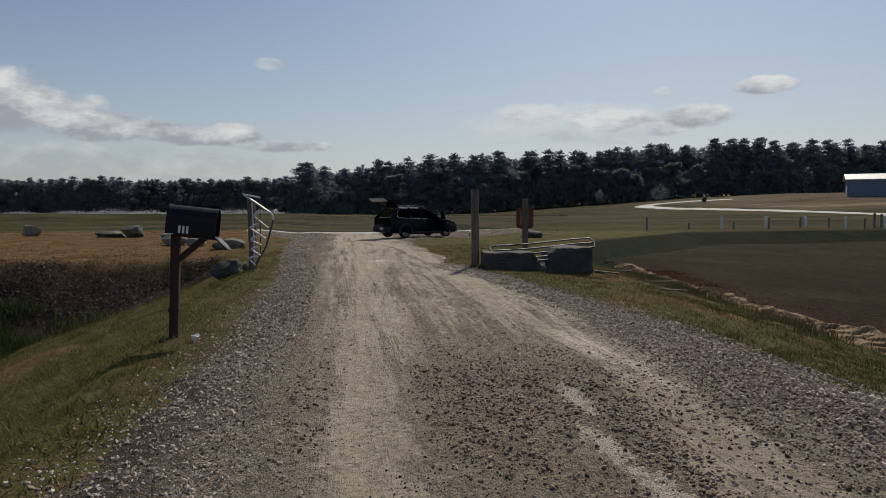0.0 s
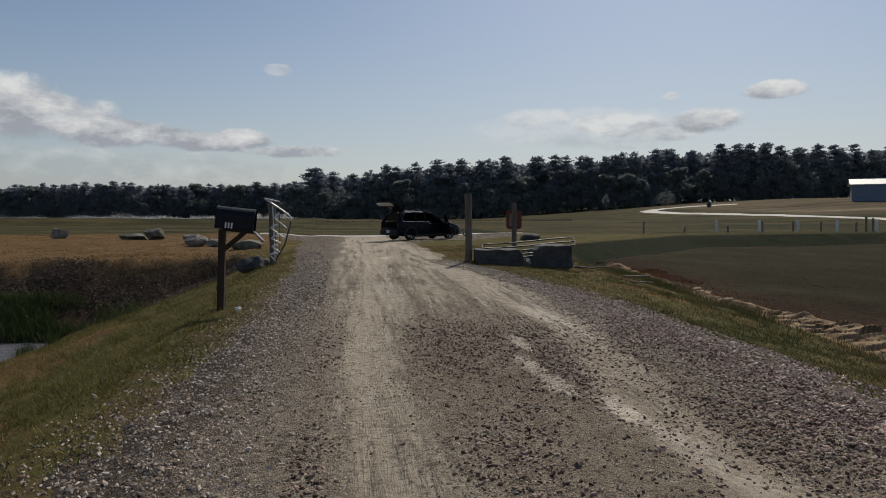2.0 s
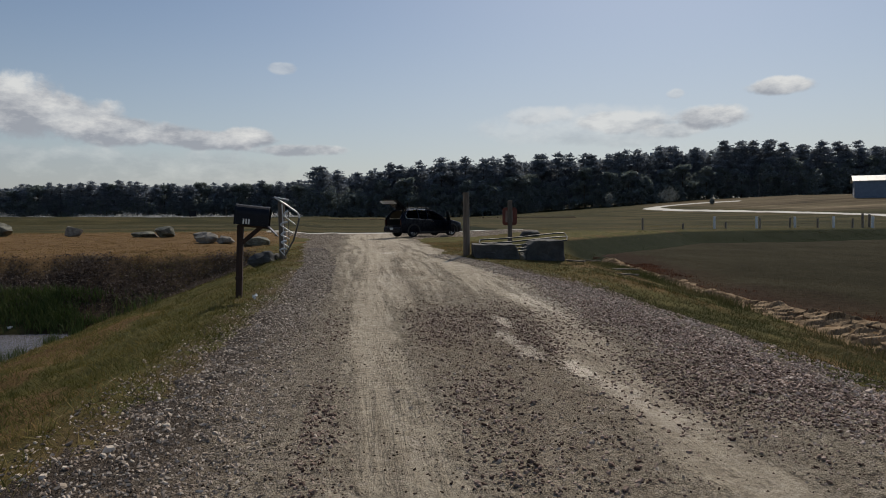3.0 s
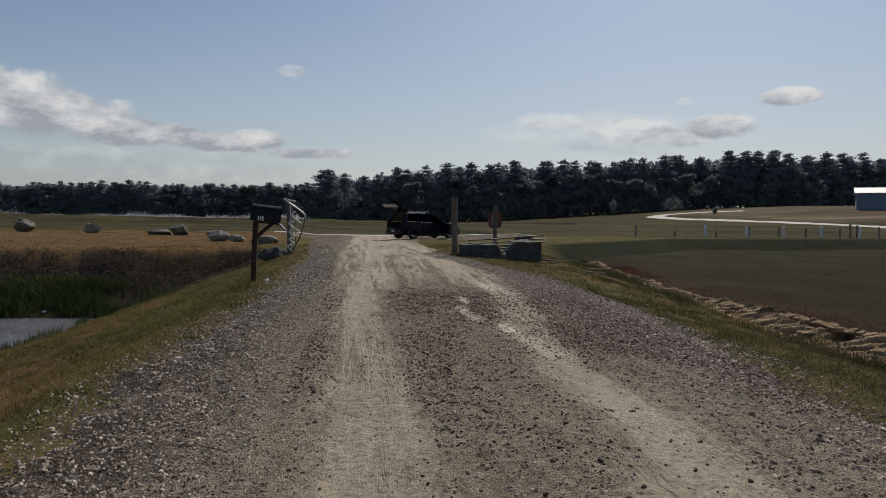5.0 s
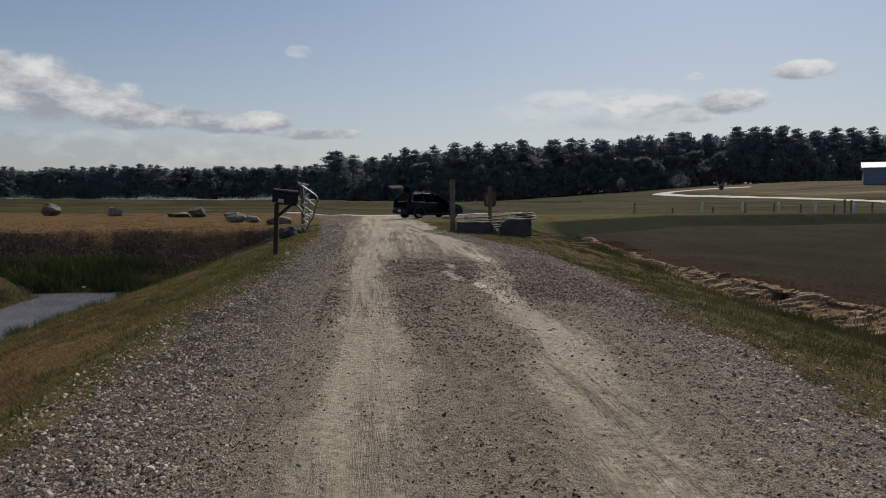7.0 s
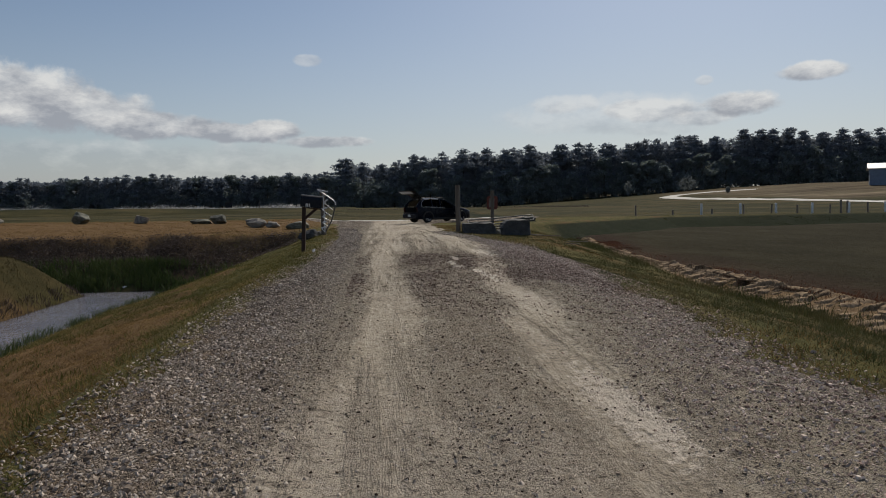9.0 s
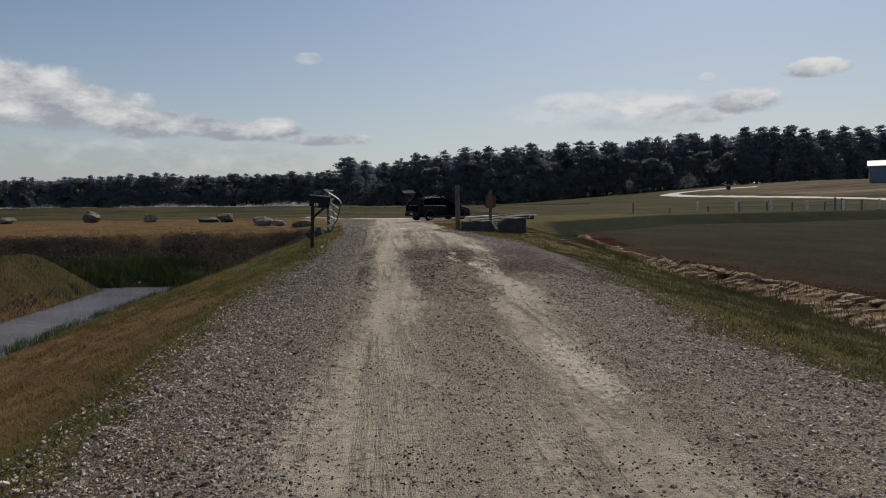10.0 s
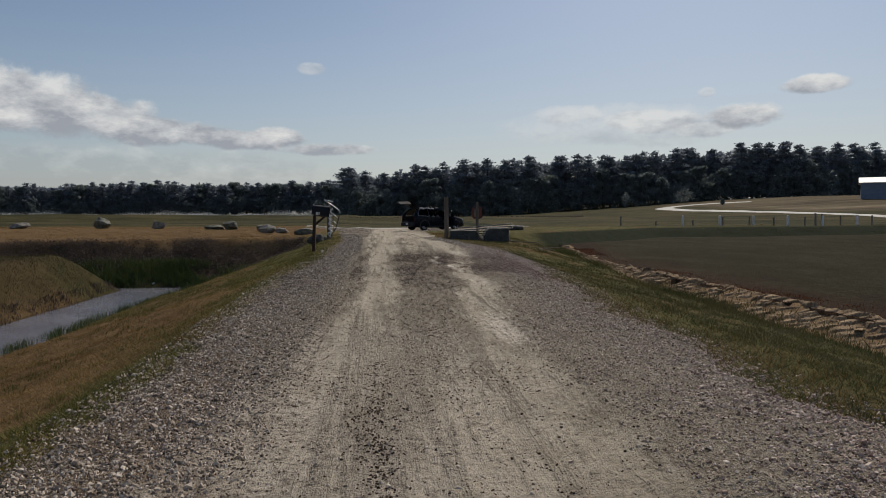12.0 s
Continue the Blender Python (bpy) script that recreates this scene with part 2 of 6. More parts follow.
def road_material():
    m, n, b = material("crushed_gravel", 0.9, 0, 0.2)
    p = n.coords()
    x, y, z = n.xyz(p)
    wob = n.math("MULTIPLY", n.math("SUBTRACT", n.noise(0.55, 5, 0.62, n.scaled(p, (1, 0.4, 1))), 0.5), 1.5)
    xw = n.math("ADD", x, wob)
    yy = n.math("DIVIDE", n.math("ADD", y, 14.0), 34.0)
    fine_wob = n.math("ADD", n.math("MULTIPLY", wob, 0.22), n.math("MULTIPLY", n.math("SUBTRACT", n.noise(4.5, 5, 0.7, n.scaled(p, (1, 0.5, 1))), 0.5), 0.6))
    track = None
    for mid, half in ((TRACK_1, TRACK_W1), (TRACK_2, TRACK_W2)):
        c = n.ramp(yy, [((q + 14.0) / 34.0, ((v + 1) / 4,) * 3) for q, v in zip(TRACK_Y, mid)])
        h = n.ramp(yy, [((q + 14.0) / 34.0, (v,) * 3) for q, v in zip(TRACK_Y, half)])
        c = n.math("SUBTRACT", n.math("MULTIPLY", c, 4.0), 1.0)
        d = n.math("DIVIDE", n.math("ABSOLUTE", n.math("SUBTRACT", n.math("ADD", x, fine_wob), c)), h)
        d = n.span(d, 1.9, 0.45)
        track = d if track is None else n.math("MAXIMUM", track, d)
    track = n.math("MULTIPLY", track, n.span(n.noise(1.9, 6, 0.72, n.scaled(p, (1, 0.4, 1))), 0.30, 0.52, 0.35, 1.0))
    packed = n.math("MULTIPLY", n.span(y, 3.5, 10), n.math("MULTIPLY", n.span(xw, -0.9, 0.1), n.span(x, 3.6, 2.6)))
    track = n.math("MAXIMUM", track, n.math("MULTIPLY", packed, 0.75))
    lanes = n.noise(2.6, 6, 0.7, n.scaled(p, (1, 0.07, 1)))
    track = n.math("MULTIPLY", track, n.span(lanes, 0.34, 0.56, 0.25, 1.0))
    track = n.math("MULTIPLY", track, n.span(y, -1.5, -6.0, 1.0, 0.75))
    jit = n.add("ShaderNodeTexNoise")
    jit.inputs["Scale"].default_value = 30.0
    n.put(jit.inputs["Vector"], p)
    warp = n.add("ShaderNodeVectorMath", op="MULTIPLY_ADD")
    n.put(warp.inputs[0], jit.outputs["Color"])
    warp.inputs[1].default_value = (0.035, 0.035, 0.035)
    n.put(warp.inputs[2], p)
    pj = warp.outputs[0]
    stone = n.voronoi(46.0, pj)
    gap = n.add("ShaderNodeTexVoronoi")
    gap.feature = "DISTANCE_TO_EDGE"
    gap.inputs["Scale"].default_value = 46.0
    n.put(gap.inputs["Vector"], pj)
    seam = n.span(gap.outputs["Distance"], 0.02, 0.16)
    grit = n.noise(110.0, 3, 0.7, p)
    tone = n.math("ADD", n.math("MULTIPLY", n.xyz(stone)[0], 0.65), n.math("MULTIPLY", grit, 0.35))
    gravel = n.ramp(tone, [(0.15, (0.10, 0.076, 0.057)), (0.45, (0.28, 0.226, 0.174)), (0.75, (0.55, 0.465, 0.375))])
    # gaps between stones are darkened: their shade is put into the colour
    gravel = n.mix(seam, (0.085, 0.064, 0.047), gravel)
    sandm = n.noise(5.0, 7, 0.72, n.scaled(p, (1, 0.5, 1)))
    sand = n.ramp(n.math("ADD", n.math("MULTIPLY", sandm, 0.6), n.math("MULTIPLY", grit, 0.4)), [(0.34, (0.265, 0.218, 0.155)), (0.5, (0.41, 0.35, 0.258)), (0.66, (0.55, 0.478, 0.37))])
    specks = n.span(n.noise(34.0, 4, 0.72, p), 0.56, 0.63)
    sand = n.mix(n.math("MULTIPLY", specks, 0.7), sand, (0.08, 0.062, 0.045))
    fines = n.span(n.noise(1.5, 7, 0.75, n.scaled(p, (1, 0.55, 1))), 0.42, 0.58, 0.0, 0.75)
    col = n.mix(n.math("MAXIMUM", n.math("MULTIPLY", track, 0.52), n.math("MULTIPLY", fines, n.math("MULTIPLY", n.span(x, -1.5, -0.6), n.span(x, 2.9, 2.1)))), gravel, sand)
    # thin sandy fines over most of the middle, with dirt showing through
    spread = n.math("MULTIPLY", n.span(xw, -1.1, -0.1), n.span(xw, 4.1, 2.9))
    thin = n.span(n.noise(7.0, 7, 0.78, n.scaled(p, (1, 0.6, 1))), 0.36, 0.54, 0.5, 0.95)
    col = n.mix(n.math("MULTIPLY", spread, thin), col, sand)
    mott = n.span(n.noise(2.1, 5, 0.7, n.scaled(p, (1, 0.6, 1))), 0.42, 0.62)
    col = n.mix(n.math("MULTIPLY", mott, 0.22), col, n.mix(track, (0.18, 0.135, 0.10), (0.29, 0.235, 0.155)))
    damp = n.math("ADD", n.math("MULTIPLY", n.span(n.noise(0.7, 4, 0.6, p), 0.5, 0.72), 0.22), n.math("MULTIPLY", n.math("MULTIPLY", n.span(y, -1, 4), n.span(y, 16, 9)), 0.06))
    col = n.mix(damp, col, (0.115, 0.088, 0.064))
    clod = n.ramp(n.math("ADD", n.math("MULTIPLY", n.xyz(stone)[2], 0.5), n.math("MULTIPLY", grit, 0.5)), [(0.25, (0.085, 0.058, 0.038)), (0.5, (0.20, 0.142, 0.095)), (0.75, (0.36, 0.27, 0.185))])
    crown = n.math("MULTIPLY", n.span(n.math("ABSOLUTE", n.math("SUBTRACT", xw, 1.15)), 0.75, 0.25), n.span(y, -9, -3, 0.35, 1.0))
    crown = n.math("MULTIPLY", crown, n.span(n.noise(1.3, 5, 0.7, n.scaled(p, (1, 0.45, 1))), 0.38, 0.56))
    col = n.mix(n.math("MULTIPLY", crown, 0.22), col, clod)
    # paler, dustier surface further along
    dusty = n.math("MULTIPLY", n.math("MULTIPLY", n.span(y, -3.5, -8.0), n.math("MULTIPLY", n.span(xw, -1.5, -0.6), n.span(xw, 1.8, 0.8))), n.span(n.noise(3.0, 6, 0.75, n.scaled(p, (1, 0.6, 1))), 0.34, 0.56, 0.15, 0.55))
    col = n.mix(dusty, col, n.ramp(grit, [(0.35, (0.40, 0.335, 0.265)), (0.65, (0.64, 0.56, 0.455))]))
    # dirt lumps and crumbs pressed into the surface
    outer = n.math("MAXIMUM", n.span(xw, 0.1, -0.7), n.span(xw, 2.3, 3.0))
    lump = n.noise(19.0, 5, 0.72, n.scaled(p, (0.8, 1.0, 1)))
    rarer = n.span(n.noise(1.2, 5, 0.7, n.scaled(p, (1, 0.5, 1))), 0.35, 0.6, 0.35, 1.0)
    col = n.mix(n.math("MULTIPLY", n.math("MULTIPLY", n.span(lump, 0.54, 0.61), rarer), n.span(outer, 0, 1, 0.55, 0.75)), col, (0.048, 0.037, 0.029))
    clump = n.noise(8.5, 4, 0.65, n.scaled(p, (0.9, 1.0, 1)))
    col = n.mix(n.math("MULTIPLY", n.math("MULTIPLY", n.span(clump, 0.52, 0.62), outer), 0.35), col, (0.06, 0.048, 0.038))
    col = n.mix(n.math("MULTIPLY", n.math("MULTIPLY", n.span(lump, 0.47, 0.38), rarer), 0.55), col, (0.56, 0.48, 0.395))
    # tread lines along the way of travel
    tread = n.noise(3.2, 4, 0.55, n.scaled(p, (3.0, 0.14, 1)))
    col = n.mix(n.math("MULTIPLY", n.math("MULTIPLY", spread, n.span(tread, 0.50, 0.62)), 0.12), col, (0.155, 0.12, 0.09))
    col = n.mix(n.math("MULTIPLY", n.math("MULTIPLY", spread, n.span(tread, 0.48, 0.36)), 0.14), col, (0.52, 0.45, 0.365))
    wet = n.math("MULTIPLY", n.math("MULTIPLY", n.span(xw, 0.5, 0.9), n.span(xw, 3.2, 2.6)), n.math("MULTIPLY", n.span(y, -0.5, 1.5), n.span(y, 7.5, 5.5)))
    col = n.mix(n.math("MULTIPLY", wet, n.span(n.noise(3.1, 5, 0.7, n.scaled(p, (1, 0.5, 1))), 0.35, 0.55, 0.05, 0.3)), col, clod)
    verge = n.math("MULTIPLY", n.math("MULTIPLY", n.span(xw, -0.5, -1.5), n.span(y, 8, 4)), n.span(n.noise(1.8, 5, 0.7, p), 0.42, 0.58))
    col = n.mix(n.math("MULTIPLY", verge, 0.8), col, clod)
    # streaks of dark earth along the turf
    earth = n.math("MULTIPLY", n.math("MULTIPLY", n.span(x, -0.75, -1.3), n.math("MULTIPLY", n.span(y, -4.5, -1), n.span(y, 9, 6))), n.span(n.noise(1.4, 6, 0.75, n.scaled(p, (0.9, 0.5, 1))), 0.42, 0.53))
    col = n.mix(n.math("MULTIPLY", earth, 0.85), col, n.ramp(grit, [(0.35, (0.035, 0.026, 0.02)), (0.65, (0.10, 0.076, 0.058))]))
    # bare patches of pale silt, and the painted puddle reflection
    breakup = n.math("MULTIPLY", n.math("SUBTRACT", n.noise(11.0, 7, 0.8, n.scaled(p, (1, 0.8, 1))), 0.53), 6.5)
    for cx, cy, rx, ry, k in SILT_AND_GLINT:
        u = n.math("DIVIDE", n.math("SUBTRACT", x, cx), rx)
        v = n.math("DIVIDE", n.math("SUBTRACT", y, cy), ry)
        d = n.math("ADD", n.math("SUBTRACT", 1.0, n.math("ADD", n.math("MULTIPLY", u, u), n.math("MULTIPLY", v, v))), breakup)
        col = n.mix(n.span(d, -0.1, 0.7, 0.0, k), col, n.ramp(grit, [(0.35, (0.50, 0.425, 0.34)), (0.65, (0.76, 0.67, 0.56))]))
    n.put(b.inputs["Base Color"], col)
    n.put(b.inputs["Roughness"], n.span(track, 0, 1, 0.95, 0.75))
    h = n.math("ADD", n.math("MULTIPLY", n.math("MULTIPLY", seam, n.math("ADD", n.xyz(stone)[1], 0.4)), n.span(track, 0, 0.7, 1.0, 0.0)), n.math("MULTIPLY", grit, 0.45))
    h = n.math("ADD", h, n.math("MULTIPLY", n.noise(11.0, 5, 0.7, p), n.span(track, 0, 1, 2.2, 1.0)))
    n.put(b.inputs["Normal"], n.bump(h, 1.0, 0.032))
    return m


M = {}
M["ground"] = ground_material()
M["road"] = road_material()


def stone_material(name, stops):
    m, n, b = material(name, 0.85, 0, 0.2)
    r = n.add("ShaderNodeNewGeometry").outputs["Random Per Island"]
    f = n.noise(60, 4, 0.6, n.coords())
    n.put(b.inputs["Base Color"], n.ramp(n.math("ADD", n.math("MULTIPLY", r, 0.8), n.math("MULTIPLY", f, 0.2)), stops))
    return m


M["stone"] = stone_material("gravel_stones", [(0.08, (0.075, 0.056, 0.042)), (0.35, (0.28, 0.222, 0.172)), (0.65, (0.46, 0.38, 0.305)), (0.95, (0.66, 0.575, 0.48))])
M["clod"] = stone_material("dirt_clods", [(0.1, (0.075, 0.047, 0.035)), (0.5, (0.22, 0.152, 0.118)), (0.9, (0.46, 0.35, 0.285))])
M["flat_stone"] = stone_material("brown_gravel", [(0.08, (0.12, 0.078, 0.06)), (0.35, (0.37, 0.27, 0.215)), (0.65, (0.58, 0.455, 0.375)), (0.92, (0.78, 0.66, 0.56))])
M["pebble"] = stone_material("dark_pebbles", [(0.1, (0.034, 0.021, 0.013)), (0.6, (0.082, 0.055, 0.036)), (0.95, (0.17, 0.122, 0.08))])
M["granite"] = grained("granite", (0.08, 0.073, 0.062), (0.33, 0.30, 0.25), 3.0, 0.85, bump=0.5, dist=0.03, fine=14)
# darker copy of the granite, with backlit shade put into its colour
M["dark_granite"] = grained("backlit_granite", (0.028, 0.029, 0.031), (0.095, 0.095, 0.093), 3.0, 0.85, bump=0.5, dist=0.03, fine=14)
M["old_wood"] = grained("weathered_wood", (0.075, 0.06, 0.047), (0.215, 0.18, 0.148), 9.0, 0.9, bump=0.5, dist=0.006, stretch=(1, 1, 0.08))
M["fence_wood"] = grained("pale_weathered_wood", (0.14, 0.112, 0.088), (0.32, 0.265, 0.215), 9.0, 0.9, bump=0.5, dist=0.006, stretch=(1, 1, 0.08))
M["brown_wood"] = grained("brown_stained_wood", (0.02, 0.012, 0.009), (0.06, 0.034, 0.025), 9.0, 0.85, bump=0.4, dist=0.005, stretch=(1, 1, 0.08))
M["black_paint"] = grained("black_enamel", (0.006, 0.008, 0.013), (0.012, 0.014, 0.021), 14.0, 0.45, bump=0.05, dist=0.002, spec=0.18)
M["white_paint"] = grained("white_paint", (0.62, 0.61, 0.58), (0.80, 0.79, 0.76), 6.0, 0.7, bump=0.1, dist=0.002)
M["galvanised"] = grained("galvanised_steel", (0.42, 0.43, 0.44), (0.70, 0.71, 0.72), 12.0, 0.45, 0.25, bump=0.1, dist=0.002)
M["dull_steel"] = grained("dull_steel_tube", (0.045, 0.045, 0.046), (0.12, 0.12, 0.12), 10.0, 0.55, 0.4, bump=0.15, dist=0.002)
M["red_sign"] = grained("faded_red_paint", (0.11, 0.03, 0.022), (0.22, 0.065, 0.042), 7.0, 0.7, bump=0.1, dist=0.002)
M["pale_sign"] = grained("bleached_board", (0.20, 0.15, 0.13), (0.34, 0.27, 0.23), 7.0, 0.8, bump=0.1, dist=0.002)
M["car_paint"] = grained("dark_blue_black_paint", (0.005, 0.007, 0.013), (0.008, 0.010, 0.018), 2.0, 0.30, 0.0, bump=0.0, dist=0.001, spec=0.12)
M["trim"] = grained("black_plastic", (0.012, 0.012, 0.012), (0.024, 0.024, 0.024), 20.0, 0.6, bump=0.1, dist=0.001)
M["rubber"] = grained("tyre_rubber", (0.012, 0.012, 0.012), (0.03, 0.029, 0.028), 20.0, 0.85, bump=0.1, dist=0.001)
M["alloy"] = grained("alloy_rim", (0.55, 0.55, 0.56), (0.75, 0.75, 0.76), 8.0, 0.4, 0.4, bump=0.0, dist=0.001)
M["chrome"] = grained("bright_trim", (0.6, 0.6, 0.61), (0.75, 0.75, 0.76), 8.0, 0.2, 1.0, bump=0.0, dist=0.001)
M["red_lens"] = grained("red_lens", (0.03, 0.005, 0.006), (0.05, 0.007, 0.008), 8.0, 0.2, 0.0, bump=0.0, dist=0.001)
M["lamp_lens"] = grained("clear_lens", (0.5, 0.5, 0.5), (0.7, 0.7, 0.7), 8.0, 0.15, 0.3, bump=0.0, dist=0.001)
M["tan_cloth"] = grained("grey_upholstery", (0.008, 0.008, 0.009), (0.016, 0.016, 0.017), 20.0, 0.9, bump=0.1, dist=0.002)
M["concrete"] = grained("pale_concrete", (0.42, 0.40, 0.36), (0.60, 0.58, 0.54), 0.6, 0.85, bump=0.2, dist=0.01, fine=12)
M["tin"] = grained("bare_tin", (0.09, 0.09, 0.09), (0.18, 0.18, 0.18), 14.0, 0.45, 0.3, bump=0.05, dist=0.002)
M["bark"] = grained("bark", (0.035, 0.028, 0.022), (0.11, 0.09, 0.07), 5.0, 0.95, bump=0.6, dist=0.03, stretch=(1, 1, 0.25))
# tree colours are paled and blued to hold the distance haze
M["pine"] = foliage("hazed_pine_needles", [(0.12, 0.14, 0.163), (0.168, 0.19, 0.214), (0.215, 0.238, 0.256)], 0.6, 0.5, 0.5, 1.0)
M["oak"] = foliage("hazed_oak_leaves", [(0.085, 0.105, 0.092), (0.14, 0.165, 0.14), (0.19, 0.215, 0.18)], 0.6, 0.5, 0.5, 1.0)
M["grass"] = foliage("verge_grass_blades", [(0.04, 0.048, 0.014), (0.088, 0.092, 0.027), (0.16, 0.135, 0.044), (0.29, 0.21, 0.09)], 0.8, 0.32, 0.1)
M["lush"] = foliage("slope_grass_blades", [(0.030, 0.038, 0.014), (0.062, 0.070, 0.026), (0.105, 0.096, 0.043), (0.18, 0.135, 0.07)], 0.8, 0.32, 0.1)
M["straw"] = foliage("dry_grass_blades", [(0.08, 0.052, 0.02), (0.19, 0.122, 0.048), (0.34, 0.23, 0.105)], 0.8, 0.35, 0.1)
M["mound"] = foliage("mound_grass_blades", [(0.02, 0.02, 0.009), (0.042, 0.038, 0.016), (0.075, 0.058, 0.026), (0.12, 0.084, 0.04)])
M["reed"] = foliage("green_reeds", [(0.025, 0.042, 0.012), (0.055, 0.085, 0.024), (0.11, 0.125, 0.045)])
M["heath"] = foliage("dark_heath", [(0.045, 0.036, 0.032), (0.10, 0.077, 0.066), (0.18, 0.135, 0.112)])
M["vine"] = foliage("cranberry_vines", [(0.03, 0.019, 0.011), (0.055, 0.034, 0.019), (0.095, 0.06, 0.034)], 0.9, 0.5, 0.05)
M["runner"] = foliage("red_runners", [(0.04, 0.02, 0.013), (0.095, 0.042, 0.027), (0.17, 0.085, 0.05)], 0.8, 0.4, 0.1)
M["green_bank"] = foliage("bank_growth", [(0.014, 0.022, 0.008), (0.028, 0.038, 0.014), (0.055, 0.06, 0.024)], 0.85, 0.3, 0.05)
M["mist"] = foliage("sprinkler_spray", [(0.55, 0.56, 0.58), (0.7, 0.71, 0.73), (0.8, 0.8, 0.8)], 0.9, 0.5)
M["metal_roof"] = grained("pale_sheet_roof", (0.52, 0.52, 0.50), (0.66, 0.66, 0.64), 1.5, 0.5, 0.2, bump=0.1, dist=0.01)
M["blue_wall"] = grained("blue_grey_sheet_wall", (0.12, 0.16, 0.23), (0.17, 0.215, 0.29), 1.5, 0.6, 0.1, bump=0.1, dist=0.01)
M["paper"] = grained("white_litter", (0.6, 0.6, 0.6), (0.85, 0.85, 0.85), 30.0, 0.6, bump=0.2, dist=0.005)


def bog_material():
    m, n, b = material("bog_floor", 0.97, 0, 0.03)
    p = n.coords()
    x, y, z = n.xyz(p)
    a = n.noise(0.35, 5, 0.65, n.scaled(p, (1, 0.5, 1)))
    f = n.noise(6.0, 8, 0.75, p)
    k = n.math("ADD", n.math("MULTIPLY", a, 0.4), n.math("MULTIPLY", f, 0.6))
    red = n.ramp(k, [(0.36, (0.016, 0.010, 0.007)), (0.5, (0.038, 0.024, 0.016)), (0.60, (0.07, 0.044, 0.028)), (0.70, (0.17, 0.118, 0.078))])
    olive = n.ramp(k, [(0.36, (0.018, 0.015, 0.008)), (0.52, (0.035, 0.031, 0.017)), (0.68, (0.062, 0.053, 0.031))])
    edge = n.math("ADD", n.math("SUBTRACT", x, n.math("MULTIPLY", n.math("MAXIMUM", n.math("SUBTRACT", y, 16.0), 0.0), 0.17)), n.math("MULTIPLY", n.math("SUBTRACT", a, 0.5), 6.0))
    n.put(b.inputs["Base Color"], n.mix(n.span(edge, 10.4, 13.2), red, olive))
    n.put(b.inputs["Normal"], n.bump(f, 0.9, 0.08))
    return m


M["bog"] = bog_material()
M["plate"] = grained("number_plate", (0.45, 0.45, 0.45), (0.6, 0.6, 0.6), 20, 0.5, bump=0.0, dist=0.001)


def glass_material(name, tint):
    """Tinted glass: mostly clear, a little reflecting."""
    m, n, b = material(name, 0.03, 0, 0.5)
    n.put(b.inputs["Base Color"], tint)
    b.inputs["Transmission Weight"].default_value = 1.0
    b.inputs["IOR"].default_value = 1.08
    return m


def water_material():
    m, n, b = material("pond_water", 0.06, 0, 1.0)
    p = n.coords()
    n.put(b.inputs["Base Color"], n.ramp(n.noise(0.4, 3, 0.5, p), [(0.4, (0.15, 0.145, 0.165)), (0.6, (0.19, 0.185, 0.205))]))
    h = n.math("ADD", n.noise(4.0, 5, 0.62, n.scaled(p, (1.6, 1, 1))), n.math("MULTIPLY", n.noise(17.0, 3, 0.6, p), 0.4))
    n.put(b.inputs["Normal"], n.bump(h, 1.0, 0.05))
    return m


M["glass"] = glass_material("tinted_glass", (0.05, 0.055, 0.06))
M["privacy_glass"] = glass_material("privacy_glass", (0.004, 0.004, 0.005))
M["water"] = water_material()

# ---- geometry helpers ----
rng = np.random.default_rng(7)


def mesh_np(name, verts, faces, mat, smooth=False):
    """A mesh from vertex rows and faces (all of one size)."""
    me = bpy.data.meshes.new(name)
    faces = np.asarray(faces, dtype=np.int32)
    k = faces.shape[1]
    me.vertices.add(len(verts))
    me.vertices.foreach_set("co", np.asarray(verts, dtype=np.float32).ravel())
    me.loops.add(faces.size)
    me.loops.foreach_set("vertex_index", faces.ravel())
    me.polygons.add(len(faces))
    me.polygons.foreach_set("loop_start", np.arange(0, faces.size, k, dtype=np.int32))
    me.polygons.foreach_set("use_smooth", np.full(len(faces), smooth))
    me.update(calc_edges=True)
    me.materials.append(mat)
    return me


def part(name, bm, mat, parent=None, label="", smooth=False, m=None):
    """Links a bmesh as one mesh object, under a thing or a part."""
    me = bpy.data.meshes.new(name)
    bmesh.ops.recalc_face_normals(bm, faces=bm.faces)
    for f in bm.faces:
        f.smooth = smooth
    bm.to_mesh(me)
    bm.free()
    me.materials.append(mat)
    ob = new(name, me)
    if parent is not None:
        ob.parent = parent
    if m is not None:
        ob.matrix_basis = m
    if label:
        ob["label"] = label
    return ob


def thing(name, x, y, z, rz=0.0, label="", category="", group="", kind=""):
    e = new(name)
    e.empty_display_size = 0.2
    e.matrix_basis = pose(x, y, z, 0, 0, rz)
    return tagged(e, label, category, group, kind)


def box(bm, sx, sy, sz, m=None, bevel=0.0, seg=2):
    """A box centred at the origin of m."""
    r = bmesh.ops.create_cube(bm, size=1.0, matrix=(m or Matrix()) @ Matrix.Diagonal((sx, sy, sz, 1)))
    if bevel:
        es = {e for v in r["verts"] for e in v.link_edges}
        bmesh.ops.bevel(bm, geom=list(es), offset=bevel, segments=seg, affect="EDGES", profile=0.6)
    return bm


def boxed(sx, sy, sz, m=None, bevel=0.0, seg=2):
    return box(bmesh.new(), sx, sy, sz, m, bevel, seg)


